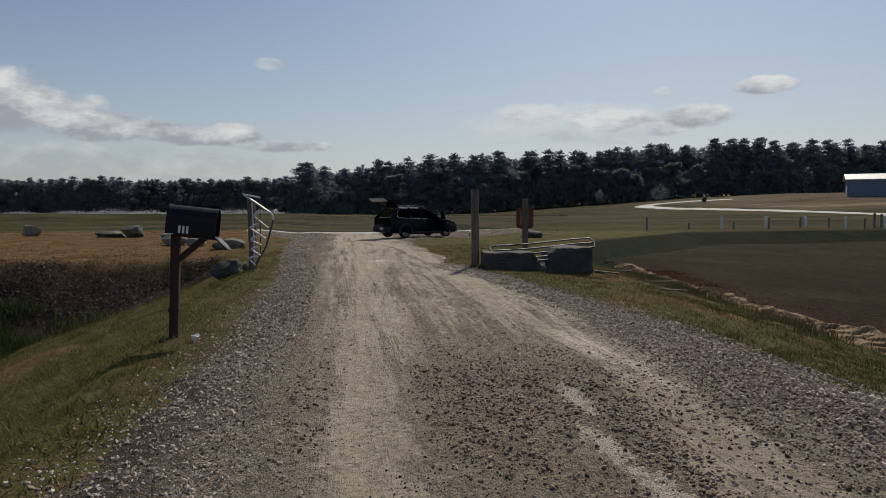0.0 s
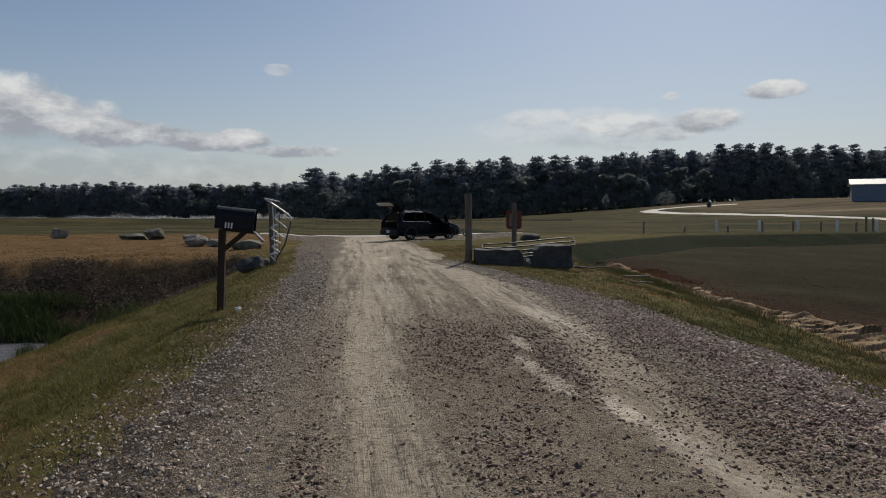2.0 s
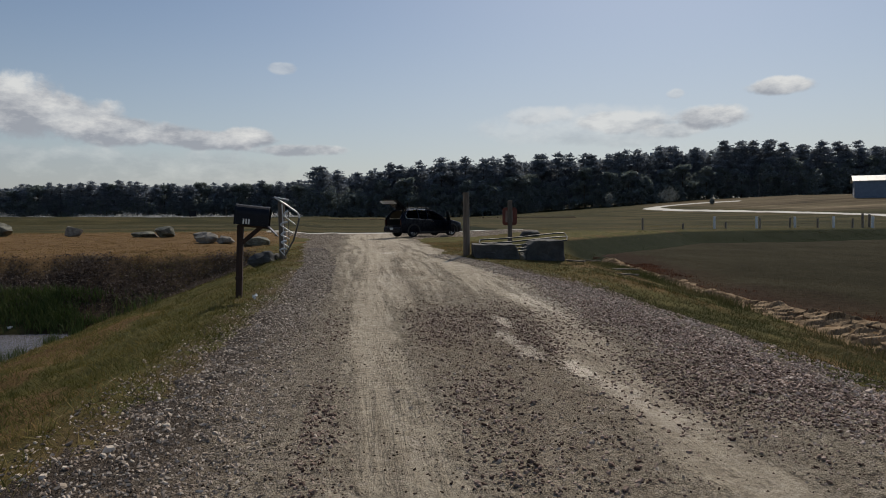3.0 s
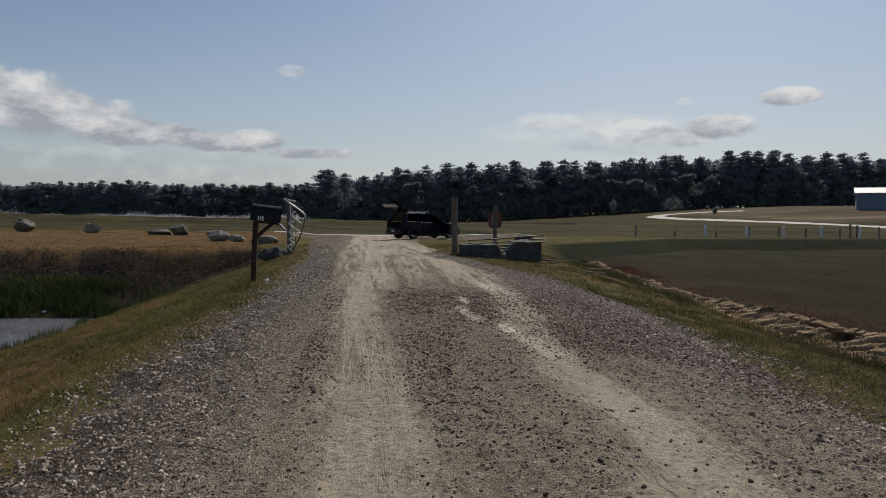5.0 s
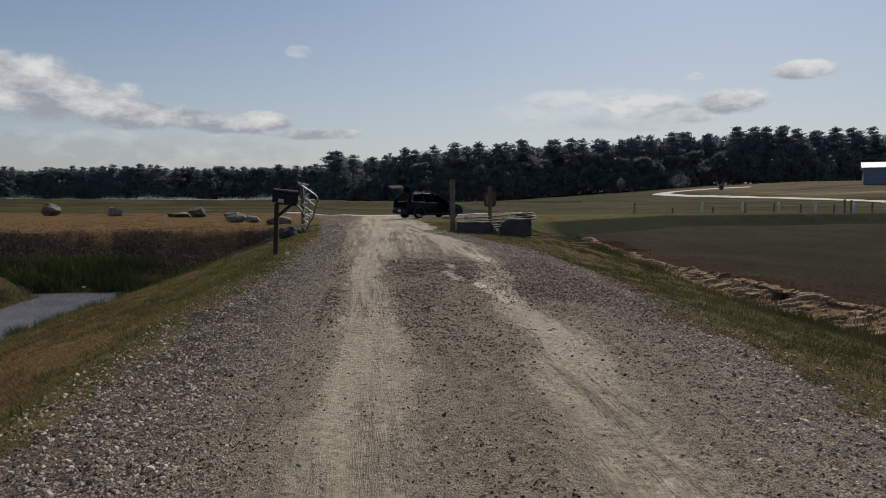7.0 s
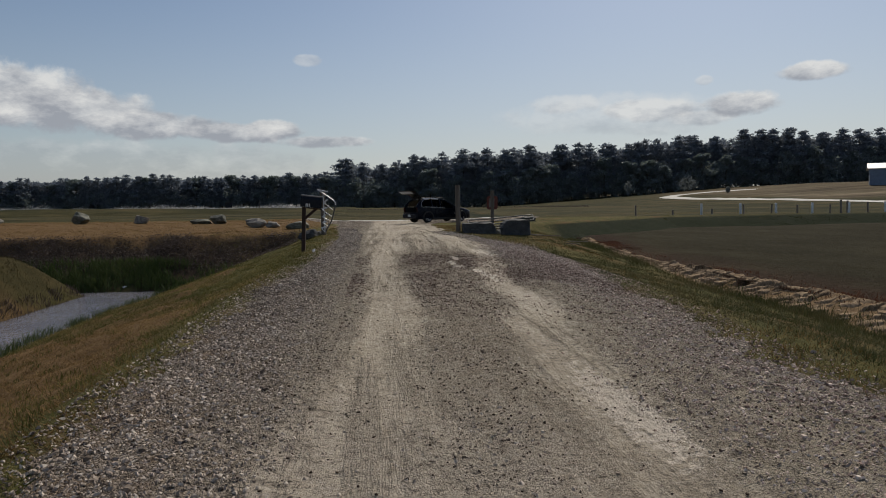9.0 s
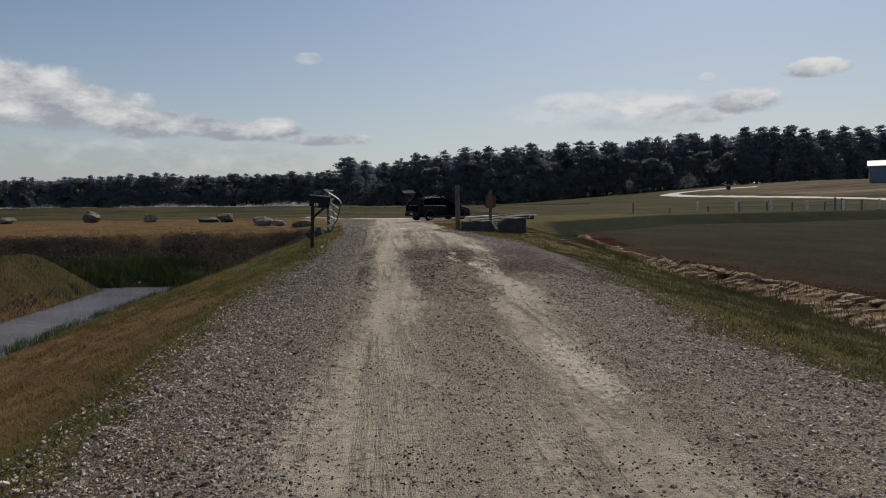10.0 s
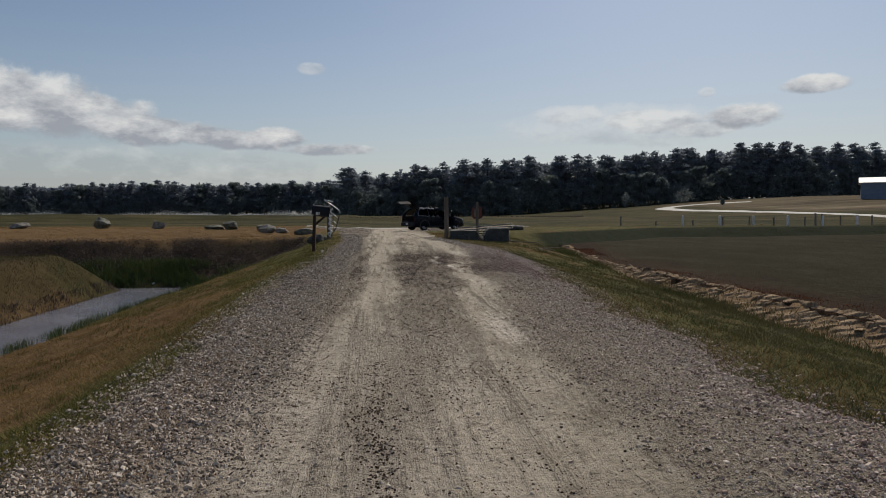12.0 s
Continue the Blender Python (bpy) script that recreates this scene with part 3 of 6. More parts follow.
def tube(bm, pts, r, sides=8, taper=1.0):
    """A round tube along a line of points."""
    pts = [Vector(p) for p in pts]
    rings = []
    for i, p in enumerate(pts):
        d = (pts[min(i + 1, len(pts) - 1)] - pts[max(i - 1, 0)]).normalized()
        s = d.orthogonal().normalized()
        t = d.cross(s)
        if rings:
            s = (prev - d * prev.dot(d)).normalized()
            t = d.cross(s)
        prev = s
        rr = r * (1 + (taper - 1) * i / max(1, len(pts) - 1))
        rings.append([bm.verts.new(p + (s * math.cos(a) + t * math.sin(a)) * rr) for a in [2 * math.pi * k / sides for k in range(sides)]])
    for a, b in zip(rings, rings[1:]):
        for k in range(sides):
            bm.faces.new((a[k], a[(k + 1) % sides], b[(k + 1) % sides], b[k]))
    bm.faces.new(rings[0][::-1])
    bm.faces.new(rings[-1])
    return bm


def smooth_step(t):
    t = np.clip(t, 0, 1)
    return t * t * (3 - 2 * t)


def smax(a, b, k=0.25):
    h = np.clip(0.5 + 0.5 * (a - b) / k, 0, 1)
    return b * (1 - h) + a * h + k * h * (1 - h)


WAVES = [(rng.uniform(0.5, 1.0) * s, rng.uniform(0, 6.28), rng.uniform(0, 6.28)) for s in (0.25, 0.4, 0.7, 1.1, 1.9, 3.1, 5.0) for _ in range(3)]


def rough_at(x, y, low=0.0):
    """Gentle unevenness, about -1 to 1."""
    s = 0 * x
    for k, a, b in WAVES:
        if k >= low:
            s = s + np.sin(x * k * math.cos(a) + y * k * math.sin(a) + b) / (1 + k)
    return s * 0.28


def road_z(y):
    return np.interp(y, (-80, -20, -14, -7, 0, 8, 16, 20, 26, 34, 42, 60), (-0.5, -0.28, -0.20, -0.12, -0.03, 0.07, 0.18, 0.19, 0.12, -0.02, -0.14, -0.10))


def bog_end(x):
    return np.interp(x, (9, 11, 24, 60, 120), (26.5, 29, 42, 47, 52))


def shore_shift(y):
    """The sandy edge bears away from the road further on."""
    return 0.17 * np.clip(y - 16, 0, 14)


def ground_z(x, y):
    x, y = np.asarray(x, float), np.asarray(y, float)
    r = road_z(y)
    bank = r - np.interp(y, (0, 8, 16), (0.31, 0.33, 0.375)) * np.maximum(0, -2.1 - x) - 0.25 * np.maximum(0, x - np.interp(y, (8, 14, 20, 26), (4.3, 6.2, 6.8, 6.0)))
    # the verge by the gateway falls gently, with a heap of dirt at the post
    bank = bank - 0.05 * np.clip(x - 3.5, 0, 3) * smooth_step((y - 10) / 4) * smooth_step((24 - y) / 5)
    heap = 0.10 * np.exp(-((x - 3.35) ** 2 + (y - 15.95) ** 2) / 0.16)
    # ditch, far bank, mound and dry field to the left
    fieldl = np.minimum(np.interp(y, (20, 29, 41, 60, 100), (-0.05, 0.06, 0.16, 0.1, 0.0)), -2.2 + (y - 18.2) * 0.58)
    near = smooth_step((-2.2 - x) / 4.0)
    fieldl = fieldl * near + np.minimum(fieldl, r - 0.02) * (1 - near)
    mound = -smax(smax(0.30 + 0.12 * rough_at(x * 0.9, y * 0.9), 2.25 + (x + 11.2) * 1.0, 0.5), 2.25 - (17.6 - y) * 1.1, 0.5)
    lz = smax(smax(np.maximum(bank, -2.9), fieldl), np.maximum(mound, -2.9), 0.3)
    # ditch, sandy edge, bog and far bank to the right
    xs = x - shore_shift(y)
    sand = np.minimum(-0.74 - 0.4 * np.clip(xs - 9.9, 0, 0.8), -1.35 + (xs - 8.8) * 0.55)
    farb = np.minimum(0.03 + (np.minimum(r, 0.03) - 0.03) * smooth_step((12 - x) / 7), -0.95 + (y - bog_end(x)) * 0.32)
    rz = smax(smax(np.maximum(bank, -1.45), sand, 0.1), np.where(y > 20, farb, -5), 0.2)
    z = np.where(x < 1, lz, rz)
    z = np.where(np.abs(x - 1.15) < 2.35, r, z) + heap
    hill = 6.8 * smooth_step((x - 25) / 135) * smooth_step((y - 52) / 150)
    dike = 1.25 * np.exp(-((y - 118 - 0.03 * x) / 3.0) ** 2) * smooth_step((70 - x) / 30) + 0.9 * np.exp(-((y - 175 + 0.05 * x) / 4.0) ** 2) * smooth_step((40 - x) / 40)
    amp = np.where(np.abs(x - 1.15) < 3.3, 0.012, 0.06)
    z = z + 0.09 * smooth_step((-2.3 - x) / 0.8) * smooth_step((x + 8.2) / 1.5) * smooth_step((17 - y) / 3) * rough_at(x * 1.7, y * 1.7)
    z = z + np.where(np.abs(x - 1.15) < 3.4, 0.0, 0.05) * rough_at(x * 4, y * 4, 0.4)
    return z + hill + dike + amp * rough_at(x, y) + 0.1 * smooth_step((np.hypot(x, y) - 60) / 60) * rough_at(x * 0.2, y * 0.2)


def grid_mesh(name, xs, ys, zfun, mat, smooth=True):
    X, Y = np.meshgrid(xs, ys)
    Z = zfun(X, Y)
    nx, ny = len(xs), len(ys)
    i = np.arange(nx * ny).reshape(ny, nx)
    f = np.stack([i[:-1, :-1], i[:-1, 1:], i[1:, 1:], i[1:, :-1]], -1).reshape(-1, 4)
    return mesh_np(name, np.stack([X, Y, Z], -1).reshape(-1, 3), f, mat, smooth)


def outward(a, b, step, reach, grow=1.22):
    """Even steps between a and b, growing ones beyond."""
    mid = list(np.arange(a, b, step))
    lo, hi, s = [], [], step
    p = a
    while p > -reach:
        s *= grow
        p -= s
        lo.append(p)
    s, p = step, mid[-1]
    while p < reach:
        s *= grow
        p += s
        hi.append(p)
    return np.array(lo[::-1] + mid + hi)


# ---- large structure ----
gx = outward(-16, 13, 0.21, 4000, 1.13)
gy = outward(-20, 34, 0.23, 4000, 1.08)


def edge_in(x, y):
    l = np.interp(y, (-40, -9, 0, 4, 8, 15, 24, 30, 40, 47), (-1.95, -1.85, -1.78, -1.5, -1.18, -1.22, -2.0, -2.2, -2.6, -6.0))
    r = np.interp(y, (-40, -9, -4, 0, 3.5, 8, 11, 13.5, 16.5, 29, 36, 38, 47), (3.3, 3.42, 3.5, 3.85, 4.3, 4.15, 3.78, 3.45, 2.72, 3.1, 4.0, 6.0, 14.0))
    return np.minimum(x - l, r - x)


def road_inside(x, y):
    return edge_in(x, y) + 0.30 * rough_at(x * 2, y * 2, 0.6) + 0.12 * rough_at(x * 7, y * 7, 0.6)


def road_surface(x, y):
    """The crowned gravel bed, which dips under the turf at its ragged edges."""
    inside = road_inside(x, y)
    lift = np.clip(inside * 0.16, -0.3, 0.035)
    t1 = np.exp(-((x - np.interp(y, TRACK_Y, TRACK_1)) / 0.36) ** 2)
    t2 = np.exp(-((x - np.interp(y, TRACK_Y, TRACK_2)) / 0.36) ** 2)
    return ground_z(x, y) + lift - 0.03 * (t1 + t2) + 0.014 * rough_at(x * 1.5, y * 1.5) + 0.010 * rough_at(x * 6, y * 5) + 0.010 * rough_at(x * 13 + 5, y * 9, 0.5) + 0.05 * (1 - 0.6 * np.clip(t1 + t2, 0, 1)) * rough_at(x * 9 + 2, y * 8, 1.5)


def under_road(x, y):
    """The ground sheet, scooped out below the gravel bed."""
    return ground_z(x, y) - 0.14 * smooth_step((road_inside(x, y) - 0.25) / 0.3)


ground = tagged(new("ground", grid_mesh("ground", gx, gy, under_road, M["ground"])), "rough grassy ground with dry brown and olive patches", "ground", kind="structure")
rx_ = np.concatenate([np.arange(-9, -2.6, 0.4), np.arange(-2.6, 4.9, 0.07), np.arange(4.9, 15, 0.4)])
ry_ = np.concatenate([np.arange(-40, -24, 0.5), np.arange(-24, -12, 0.16), np.arange(-12, 12, 0.08), np.arange(12, 50.2, 0.25)])
road = tagged(new("road", grid_mesh("road", rx_, ry_, road_surface, M["road"])), "rutted gravel farm road with sandy wheel tracks", "road", kind="structure")

water = tagged(new("water", grid_mesh("water", np.array([-60, -14, -11, -9, -6.0]), np.array([-120.0, 0, 10, 19.5, 21.0]), lambda x, y: 0 * x - 2.08, M["water"], False)), "still ditch water reflecting the sky", "water", kind="structure")


def bog_z(x, y):
    return -0.80 + 0.03 * rough_at(x, y) + 0.02 * rough_at(x * 4, y * 4) - 3 * (y > bog_end(x) - 0.2) - 3 * (x - shore_shift(y) < 9.75 + 0.25 * rough_at(x * 3, y * 3))


bog = tagged(new("bog_bed", grid_mesh("bog_bed", np.concatenate([np.arange(9.3, 16, 0.2), np.arange(16, 40, 0.5), np.arange(40, 121, 4.0)]), np.concatenate([np.arange(-90, -6, 4), np.arange(-6, 52, 0.4)]), bog_z, M["bog"])), "dark reddish-brown cranberry bog bed", "bog", kind="structure")


def ribbon(name, pts, width, label, lift=0.05):
    """A road laid over the ground along a line."""
    pts = np.array(pts, float)
    s = np.concatenate([[0], np.cumsum(np.hypot(*np.diff(pts, axis=0).T))])
    q = np.arange(0, s[-1], 1.5)
    c = np.stack([np.interp(q, s, pts[:, 0]), np.interp(q, s, pts[:, 1])], -1)
    k = 9
    pad = np.concatenate([np.repeat(c[:1], k, 0), c, np.repeat(c[-1:], k, 0)])
    c = np.stack([np.convolve(pad[:, i], np.ones(2 * k + 1) / (2 * k + 1), "valid") for i in (0, 1)], -1)
    d = np.gradient(c, axis=0)
    d /= np.linalg.norm(d, axis=1)[:, None] + 1e-9
    nrm = np.stack([-d[:, 1], d[:, 0]], -1)
    rows = []
    for o in np.linspace(-0.5, 0.5, 5):
        p = c + nrm * width * o
        rows.append(np.column_stack([p, ground_z(p[:, 0], p[:, 1]) + lift]))
    v = np.stack(rows, 1)
    v[:, [0, -1], 2] -= 0.2
    n = len(c)
    i = np.arange(n * 5).reshape(n, 5)
    f = np.stack([i[:-1, :-1], i[:-1, 1:], i[1:, 1:], i[1:, :-1]], -1).reshape(-1, 4)
    return tagged(new(name, mesh_np(name, v.reshape(-1, 3), f, M["concrete"], True)), label, "road", kind="structure")


ribbon("cross_road", [(-10, 51), (-4, 50.3), (2, 50), (14, 49.8), (18, 51)], 2.4, "narrow pale sunlit lane crossing beyond the gravel road", 0.06)

# ---- woods ----


def tri_cloud(centres, size, flat=0.0, up=0.0):
    """One small random triangle at each centre."""
    n = len(centres)
    a = rng.normal(size=(n, 3))
    b = rng.normal(size=(n, 3))
    a[:, 2] *= 1 - flat
    b[:, 2] *= 1 - flat
    a /= np.linalg.norm(a, axis=1)[:, None]
    b /= np.linalg.norm(b, axis=1)[:, None]
    s = size * rng.uniform(0.6, 1.4, (n, 1))
    v = np.stack([centres - a * s * 0.6, centres + a * s * 0.6 + b * s * 0.2, centres + b * s + [0, 0, up]], 1)
    return v.reshape(-1, 3), np.arange(3 * n).reshape(-1, 3)


def pine_points(h, seed, n):
    """Leaf places of a mature white pine: level limbs that end in flat plates of needles, broad almost to the top."""
    g = np.random.default_rng(seed)
    pts, limbs, wt = [], [], []
    z = h * g.uniform(0.12, 0.22)
    lean = g.uniform(-0.7, 0.7, 2)
    while z < h * 0.985:
        f = max(0.0, (z / h - 0.15) / 0.85)
        reach = h * 0.20 * (1 - f) ** 0.62 * (0.62 + 0.38 * min(1, f * 2.5 + 0.2)) + 0.35
        for k in range(int(g.integers(4, 7))):
            a = g.uniform(0, 6.28)
            r = reach * g.uniform(0.45, 1.3)
            base = np.array([lean[0] * z / h, lean[1] * z / h, z])
            tip = base + [math.cos(a) * r, math.sin(a) * r, r * g.uniform(0.0, 0.38)]
            limbs.append((base, tip))
            m = max(8, int(r * 16))
            t = g.uniform(0.25, 1.05, m)[:, None] ** 0.7
            spread = 0.34 + 0.17 * r
            pts.append(base + (tip - base) * t + g.normal(size=(m, 3)) * [spread, spread, 0.13 + 0.03 * r])
        z += h * g.uniform(0.035, 0.07)
    top = np.array([[lean[0], lean[1], h]])
    pts.append(top + g.normal(size=(60, 3)) * [0.45, 0.45, 0.28] - [0, 0, 0.4])
    pts = np.concatenate(pts)
    rep = int(np.ceil(n / len(pts)))
    pts = np.concatenate([pts + g.normal(size=pts.shape) * [0.2, 0.2, 0.08] * (i > 0) for i in range(rep)])
    return pts[g.permutation(len(pts))[:n]], limbs


def oak_points(h, seed, n):
    """Leaf places of a broad-leaved tree: clumps in an uneven crown."""
    g = np.random.default_rng(seed)
    pts, limbs = [], []
    for k in range(26):
        f = g.uniform(0.18, 1.0)
        w = h * 0.30 * math.sin(min(1.0, 0.25 + (1 - f) * 1.25) * 1.57) * g.uniform(0.2, 1.0)
        a = g.uniform(0, 6.28)
        c = np.array([math.cos(a) * w, math.sin(a) * w, h * f * 0.94])
        limbs.append((np.array([0, 0, h * f * 0.55]), c))
        s = h * g.uniform(0.05, 0.10)
        m = n // 26
        d = g.normal(size=(m, 3))
        d /= np.linalg.norm(d, axis=1)[:, None]
        pts.append(c + d * s * g.uniform(0.5, 1.1, (m, 1)) * [1.1, 1.1, 0.75])
    return np.concatenate(pts), limbs


def build_tree(kind, h, seed, n):
    pts, limbs = (pine_points if kind == "pine" else oak_points)(h, seed, n)
    e = thing("pine_tree" if kind == "pine" else "broadleaf_tree", 0, 0, 0)
    bm = bmesh.new()
    tube(bm, [(0, 0, -0.4), (0, 0, h * 0.3), (limbs[0][0][0], limbs[0][0][1], h * 0.6), (0, 0, h * 0.92)], h * 0.017, 6, 0.2)
    for a, b in limbs[::2]:
        tube(bm, [a, (a + b) / 2 + [0, 0, 0.1], b], h * 0.0045, 3, 0.3)
    part("trunk", bm, M["bark"], e)
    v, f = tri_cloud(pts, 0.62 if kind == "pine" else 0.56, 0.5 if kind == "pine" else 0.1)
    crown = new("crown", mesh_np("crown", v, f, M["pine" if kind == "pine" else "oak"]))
    crown.parent = e
    return e, pts


variants = [("pine", 19.0, 11), ("pine", 20.5, 12), ("pine", 18.0, 13), ("pine", 21.5, 14), ("oak", 12.0, 15), ("oak", 16.5, 16), ("pine", 18.5, 17)]
built, clouds = [], []
for kind, h, seed in variants:
    e, pts = build_tree(kind, h, seed, 4600)
    tagged(e, "tall dark white pine with ragged level limbs" if kind == "pine" else "rounded dark green broadleaf tree at the wood's edge", "tree", "trees of the woodland edge")
    built.append(e)
    clouds.append(pts)


def right_front(x):
    return 244 - 0.02 * x - 0.0006 * np.maximum(0, x - 60) ** 2 + 4 * np.sin(x * 0.11)


def left_front(x):
    return 400 + 0.05 * x + 6 * np.sin(x * 0.06)


def skyline(x):
    """Height of the taller trees along both edges of the woods."""
    right = np.interp(x, (-16, -11, -7, -3, 3, 8, 27, 59, 78, 98, 122, 138, 165, 200, 300), (17, 19.6, 19.6, 16.8, 17.3, 19.6, 20.9, 21.9, 21.0, 20.5, 22.0, 21.4, 20.2, 21.2, 21.2))
    left = np.interp(x, (-300, -178, -100, -10), (18.4, 18.9, 20.0, 20.4))
    return np.where(x > -16, right, left)


TALL = {k: h for k, (kind, h, seed) in enumerate(variants)}
rows = []
x = -13.0
while x < 285:
    rows.append((x, right_front(x) + rng.uniform(-2, 6), skyline(x) * (rng.uniform(0.92, 1.02) if rng.uniform() < 0.65 else rng.uniform(0.78, 0.92)), "pine"))
    x += rng.uniform(2.6, 5.0)
x = -18.0
while x < 285:
    rows.append((x, right_front(x) + rng.uniform(-8, -3), skyline(x) * rng.uniform(0.42, 0.74), "oak"))
    x += rng.uniform(4.0, 11.0)
x = -280.0
while x < -8:
    rows.append((x, left_front(x) + rng.uniform(-3, 5), float(skyline(min(x, -17))) * rng.uniform(0.86, 1.04), "pine" if rng.uniform() < 0.7 else "oak"))
    x += rng.uniform(2.8, 4.6)
used = set()
pines = [k for k, v in enumerate(variants) if v[0] == "pine"]
oaks = [k for k, v in enumerate(variants) if v[0] == "oak"]
for x, y, h, kind in rows:
    k = int(rng.choice(pines if kind == "pine" else oaks))
    s = float(h) / TALL[k]
    m = pose(x, y, float(ground_z(x, y)) - 0.2, 0, 0, rng.uniform(0, 360)) @ Matrix.Diagonal((s * 1.2, s * 1.2, s, 1))
    if k not in used:
        built[k].matrix_basis = m
        used.add(k)
    else:
        t = copy_thing(built[k], Matrix())
        t.matrix_basis = m

# the depth of the wood behind its edge, and the brush at its foot
deep = []
for i in range(720):
    if i < 420:
        x = rng.uniform(-12, 300)
        y = right_front(x) + rng.uniform(6, 32)
    else:
        x = rng.uniform(-300, -8)
        y = left_front(x) + rng.uniform(6, 34)
    k = int(rng.choice(pines))
    c = clouds[k]
    c = c[rng.permutation(len(c))[:300]]
    a = rng.uniform(0, 6.28)
    s = float(skyline(x if i < 420 else min(x, -17))) / TALL[k] * (rng.uniform(0.72, 0.90) if i < 420 else rng.uniform(0.8, 0.94))
    deep.append(np.stack([c[:, 0] * math.cos(a) - c[:, 1] * math.sin(a), c[:, 0] * math.sin(a) + c[:, 1] * math.cos(a), c[:, 2]], -1) * s * [1.25, 1.25, 1] + [x, y, float(ground_z(x, y))])
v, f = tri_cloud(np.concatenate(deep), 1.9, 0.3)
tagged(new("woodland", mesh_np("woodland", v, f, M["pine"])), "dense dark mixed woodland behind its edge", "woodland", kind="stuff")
brush = []
for i in range(2500):
    if i < 1700:
        x = rng.uniform(-16, 290)
        y = right_front(x) + rng.uniform(-9, 6)
    else:
        x = rng.uniform(-300, -8)
        y = left_front(x) + rng.uniform(-8, 8)
    d = rng.normal(size=(60, 3))
    d /= np.linalg.norm(d, axis=1)[:, None]
    brush.append(d * rng.uniform(1.0, 2.6) * [1, 1, 1.2] + [x, y, float(ground_z(x, y)) + 1.0 + 8.0 * rng.uniform() ** 1.6])
v, f = tri_cloud(np.concatenate(brush), 0.72, 0.1)
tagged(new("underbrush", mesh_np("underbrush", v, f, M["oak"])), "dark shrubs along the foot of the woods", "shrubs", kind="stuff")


M["grey_leaf"] = foliage("grey_green_leaves", [(0.12, 0.14, 0.14), (0.17, 0.19, 0.185), (0.22, 0.24, 0.23)], 0.6, 0.5, 0.3, 0.6)


def bush(x, y, r, h, label):
    e = thing("bush", x, y, float(ground_z(x, y)), 0, label, "bush")
    g = np.random.default_rng(int(abs(x * 7 + y)))
    d = g.normal(size=(900, 3))
    d /= np.linalg.norm(d, axis=1)[:, None]
    lump = 1 + 0.22 * np.sin(d[:, :1] * 5 + 1) * np.cos(d[:, 1:2] * 4)
    p = d * lump * g.uniform(0.55, 1.0, (900, 1)) * [r, r, h * 0.5] + [0, 0, h * 0.5]
    v, f = tri_cloud(p, 0.24, 0.1)
    c = new("crown", mesh_np("crown", v, f, M["grey_leaf"]))
    c.parent = e
    part("stem", tube(bmesh.new(), [(0, 0, -0.2), (0.05, 0, h * 0.3), (0, 0.05, h * 0.6)], 0.07, 6, 0.4), M["bark"], e)
    return e


# ---- rocks ----


def boulder(name, x, y, z, sx, sy, sz, rz, seed, mat, label, sharp=0.0, group=""):
    """A weathered stone, lumpy or with broken flats, sunk a little into the ground."""
    g = np.random.default_rng(seed)
    bm = bmesh.new()
    bmesh.ops.create_icosphere(bm, subdivisions=4, radius=1.0)
    planes = [Vector(g.normal(size=3)).normalized() for _ in range(16)]
    lim = [g.uniform(0.55, 0.86) for _ in planes]
    off = Vector(g.uniform(0, 50, 3))
    for v in bm.verts:
        p = v.co.copy()
        for q, l in zip(planes, lim):
            d = p.dot(q) - l
            if d > 0:
                p -= q * d
        if sharp:
            m = max(abs(p.x), abs(p.y), abs(p.z))
            p = p.lerp(p / m * 0.86, sharp)
        p *= 1 + 0.12 * noise.noise(p * 1.7 + off) + 0.06 * noise.noise(p * 4.5 + off) + 0.03 * noise.noise(p * 11 + off)
        v.co = Vector((p.x * sx / 1.75, p.y * sy / 1.75, p.z * sz / 1.6))
    low = min(v.co.z for v in bm.verts)
    ob = part(name, bm, mat, smooth=True)
    for q in ob.data.polygons:
        q.use_smooth = False
    ob.matrix_basis = pose(x, y, z - low - 0.12 * sz, 0, 0, rz)
    return tagged(ob, label, "boulder", group)


def at_ground(x, y):
    return float(ground_z(x, y))


M["mossy"] = grained("lichened_granite", (0.045, 0.05, 0.038), (0.24, 0.235, 0.19), 3.0, 0.9, bump=0.5, dist=0.03, fine=10)
FIELD = "boulders along the dry field"
for x, y, sx, sy, sz, rz, seed, mat, sh, lab in (
        (-17.0, 41.3, 1.2, 1.0, 0.62, 20, 1, "granite", 0, "pale granite boulder in dry brown grass"),
        (-12.3, 39.6, 1.45, 1.1, 0.45, -10, 2, "mossy", 0, "low flat granite boulder in dry grass"),
        (-11.1, 39.4, 1.3, 1.1, 0.68, 40, 3, "mossy", 0, "mossy granite boulder beside a flat one"),
        (-7.45, 32.2, 0.95, 0.9, 0.55, 15, 4, "granite", 0, "grey boulder at the field's edge"),
        (-7.0, 30.4, 1.2, 0.9, 0.52, -25, 5, "granite", 0, "long pale granite boulder"),
        (-6.0, 29.8, 0.85, 0.7, 0.38, 5, 6, "granite", 0, "low pale granite stone"),
        (-4.35, 27.7, 1.25, 1.0, 0.46, 0, 7, "mossy", 0.2, "peaked grey boulder with a sunlit edge"),
        (-22.0, 43.0, 1.5, 1.2, 0.92, 0, 8, "mossy", 0, "large mossy boulder in the dry field"),
        (-28.5, 43.5, 1.3, 1.0, 0.6, 0, 9, "granite", 0, "low boulder in the dry field")):
    boulder("boulder", x, y, at_ground(x, y), sx, sy, sz, rz, seed, M[mat], lab, sh, FIELD)
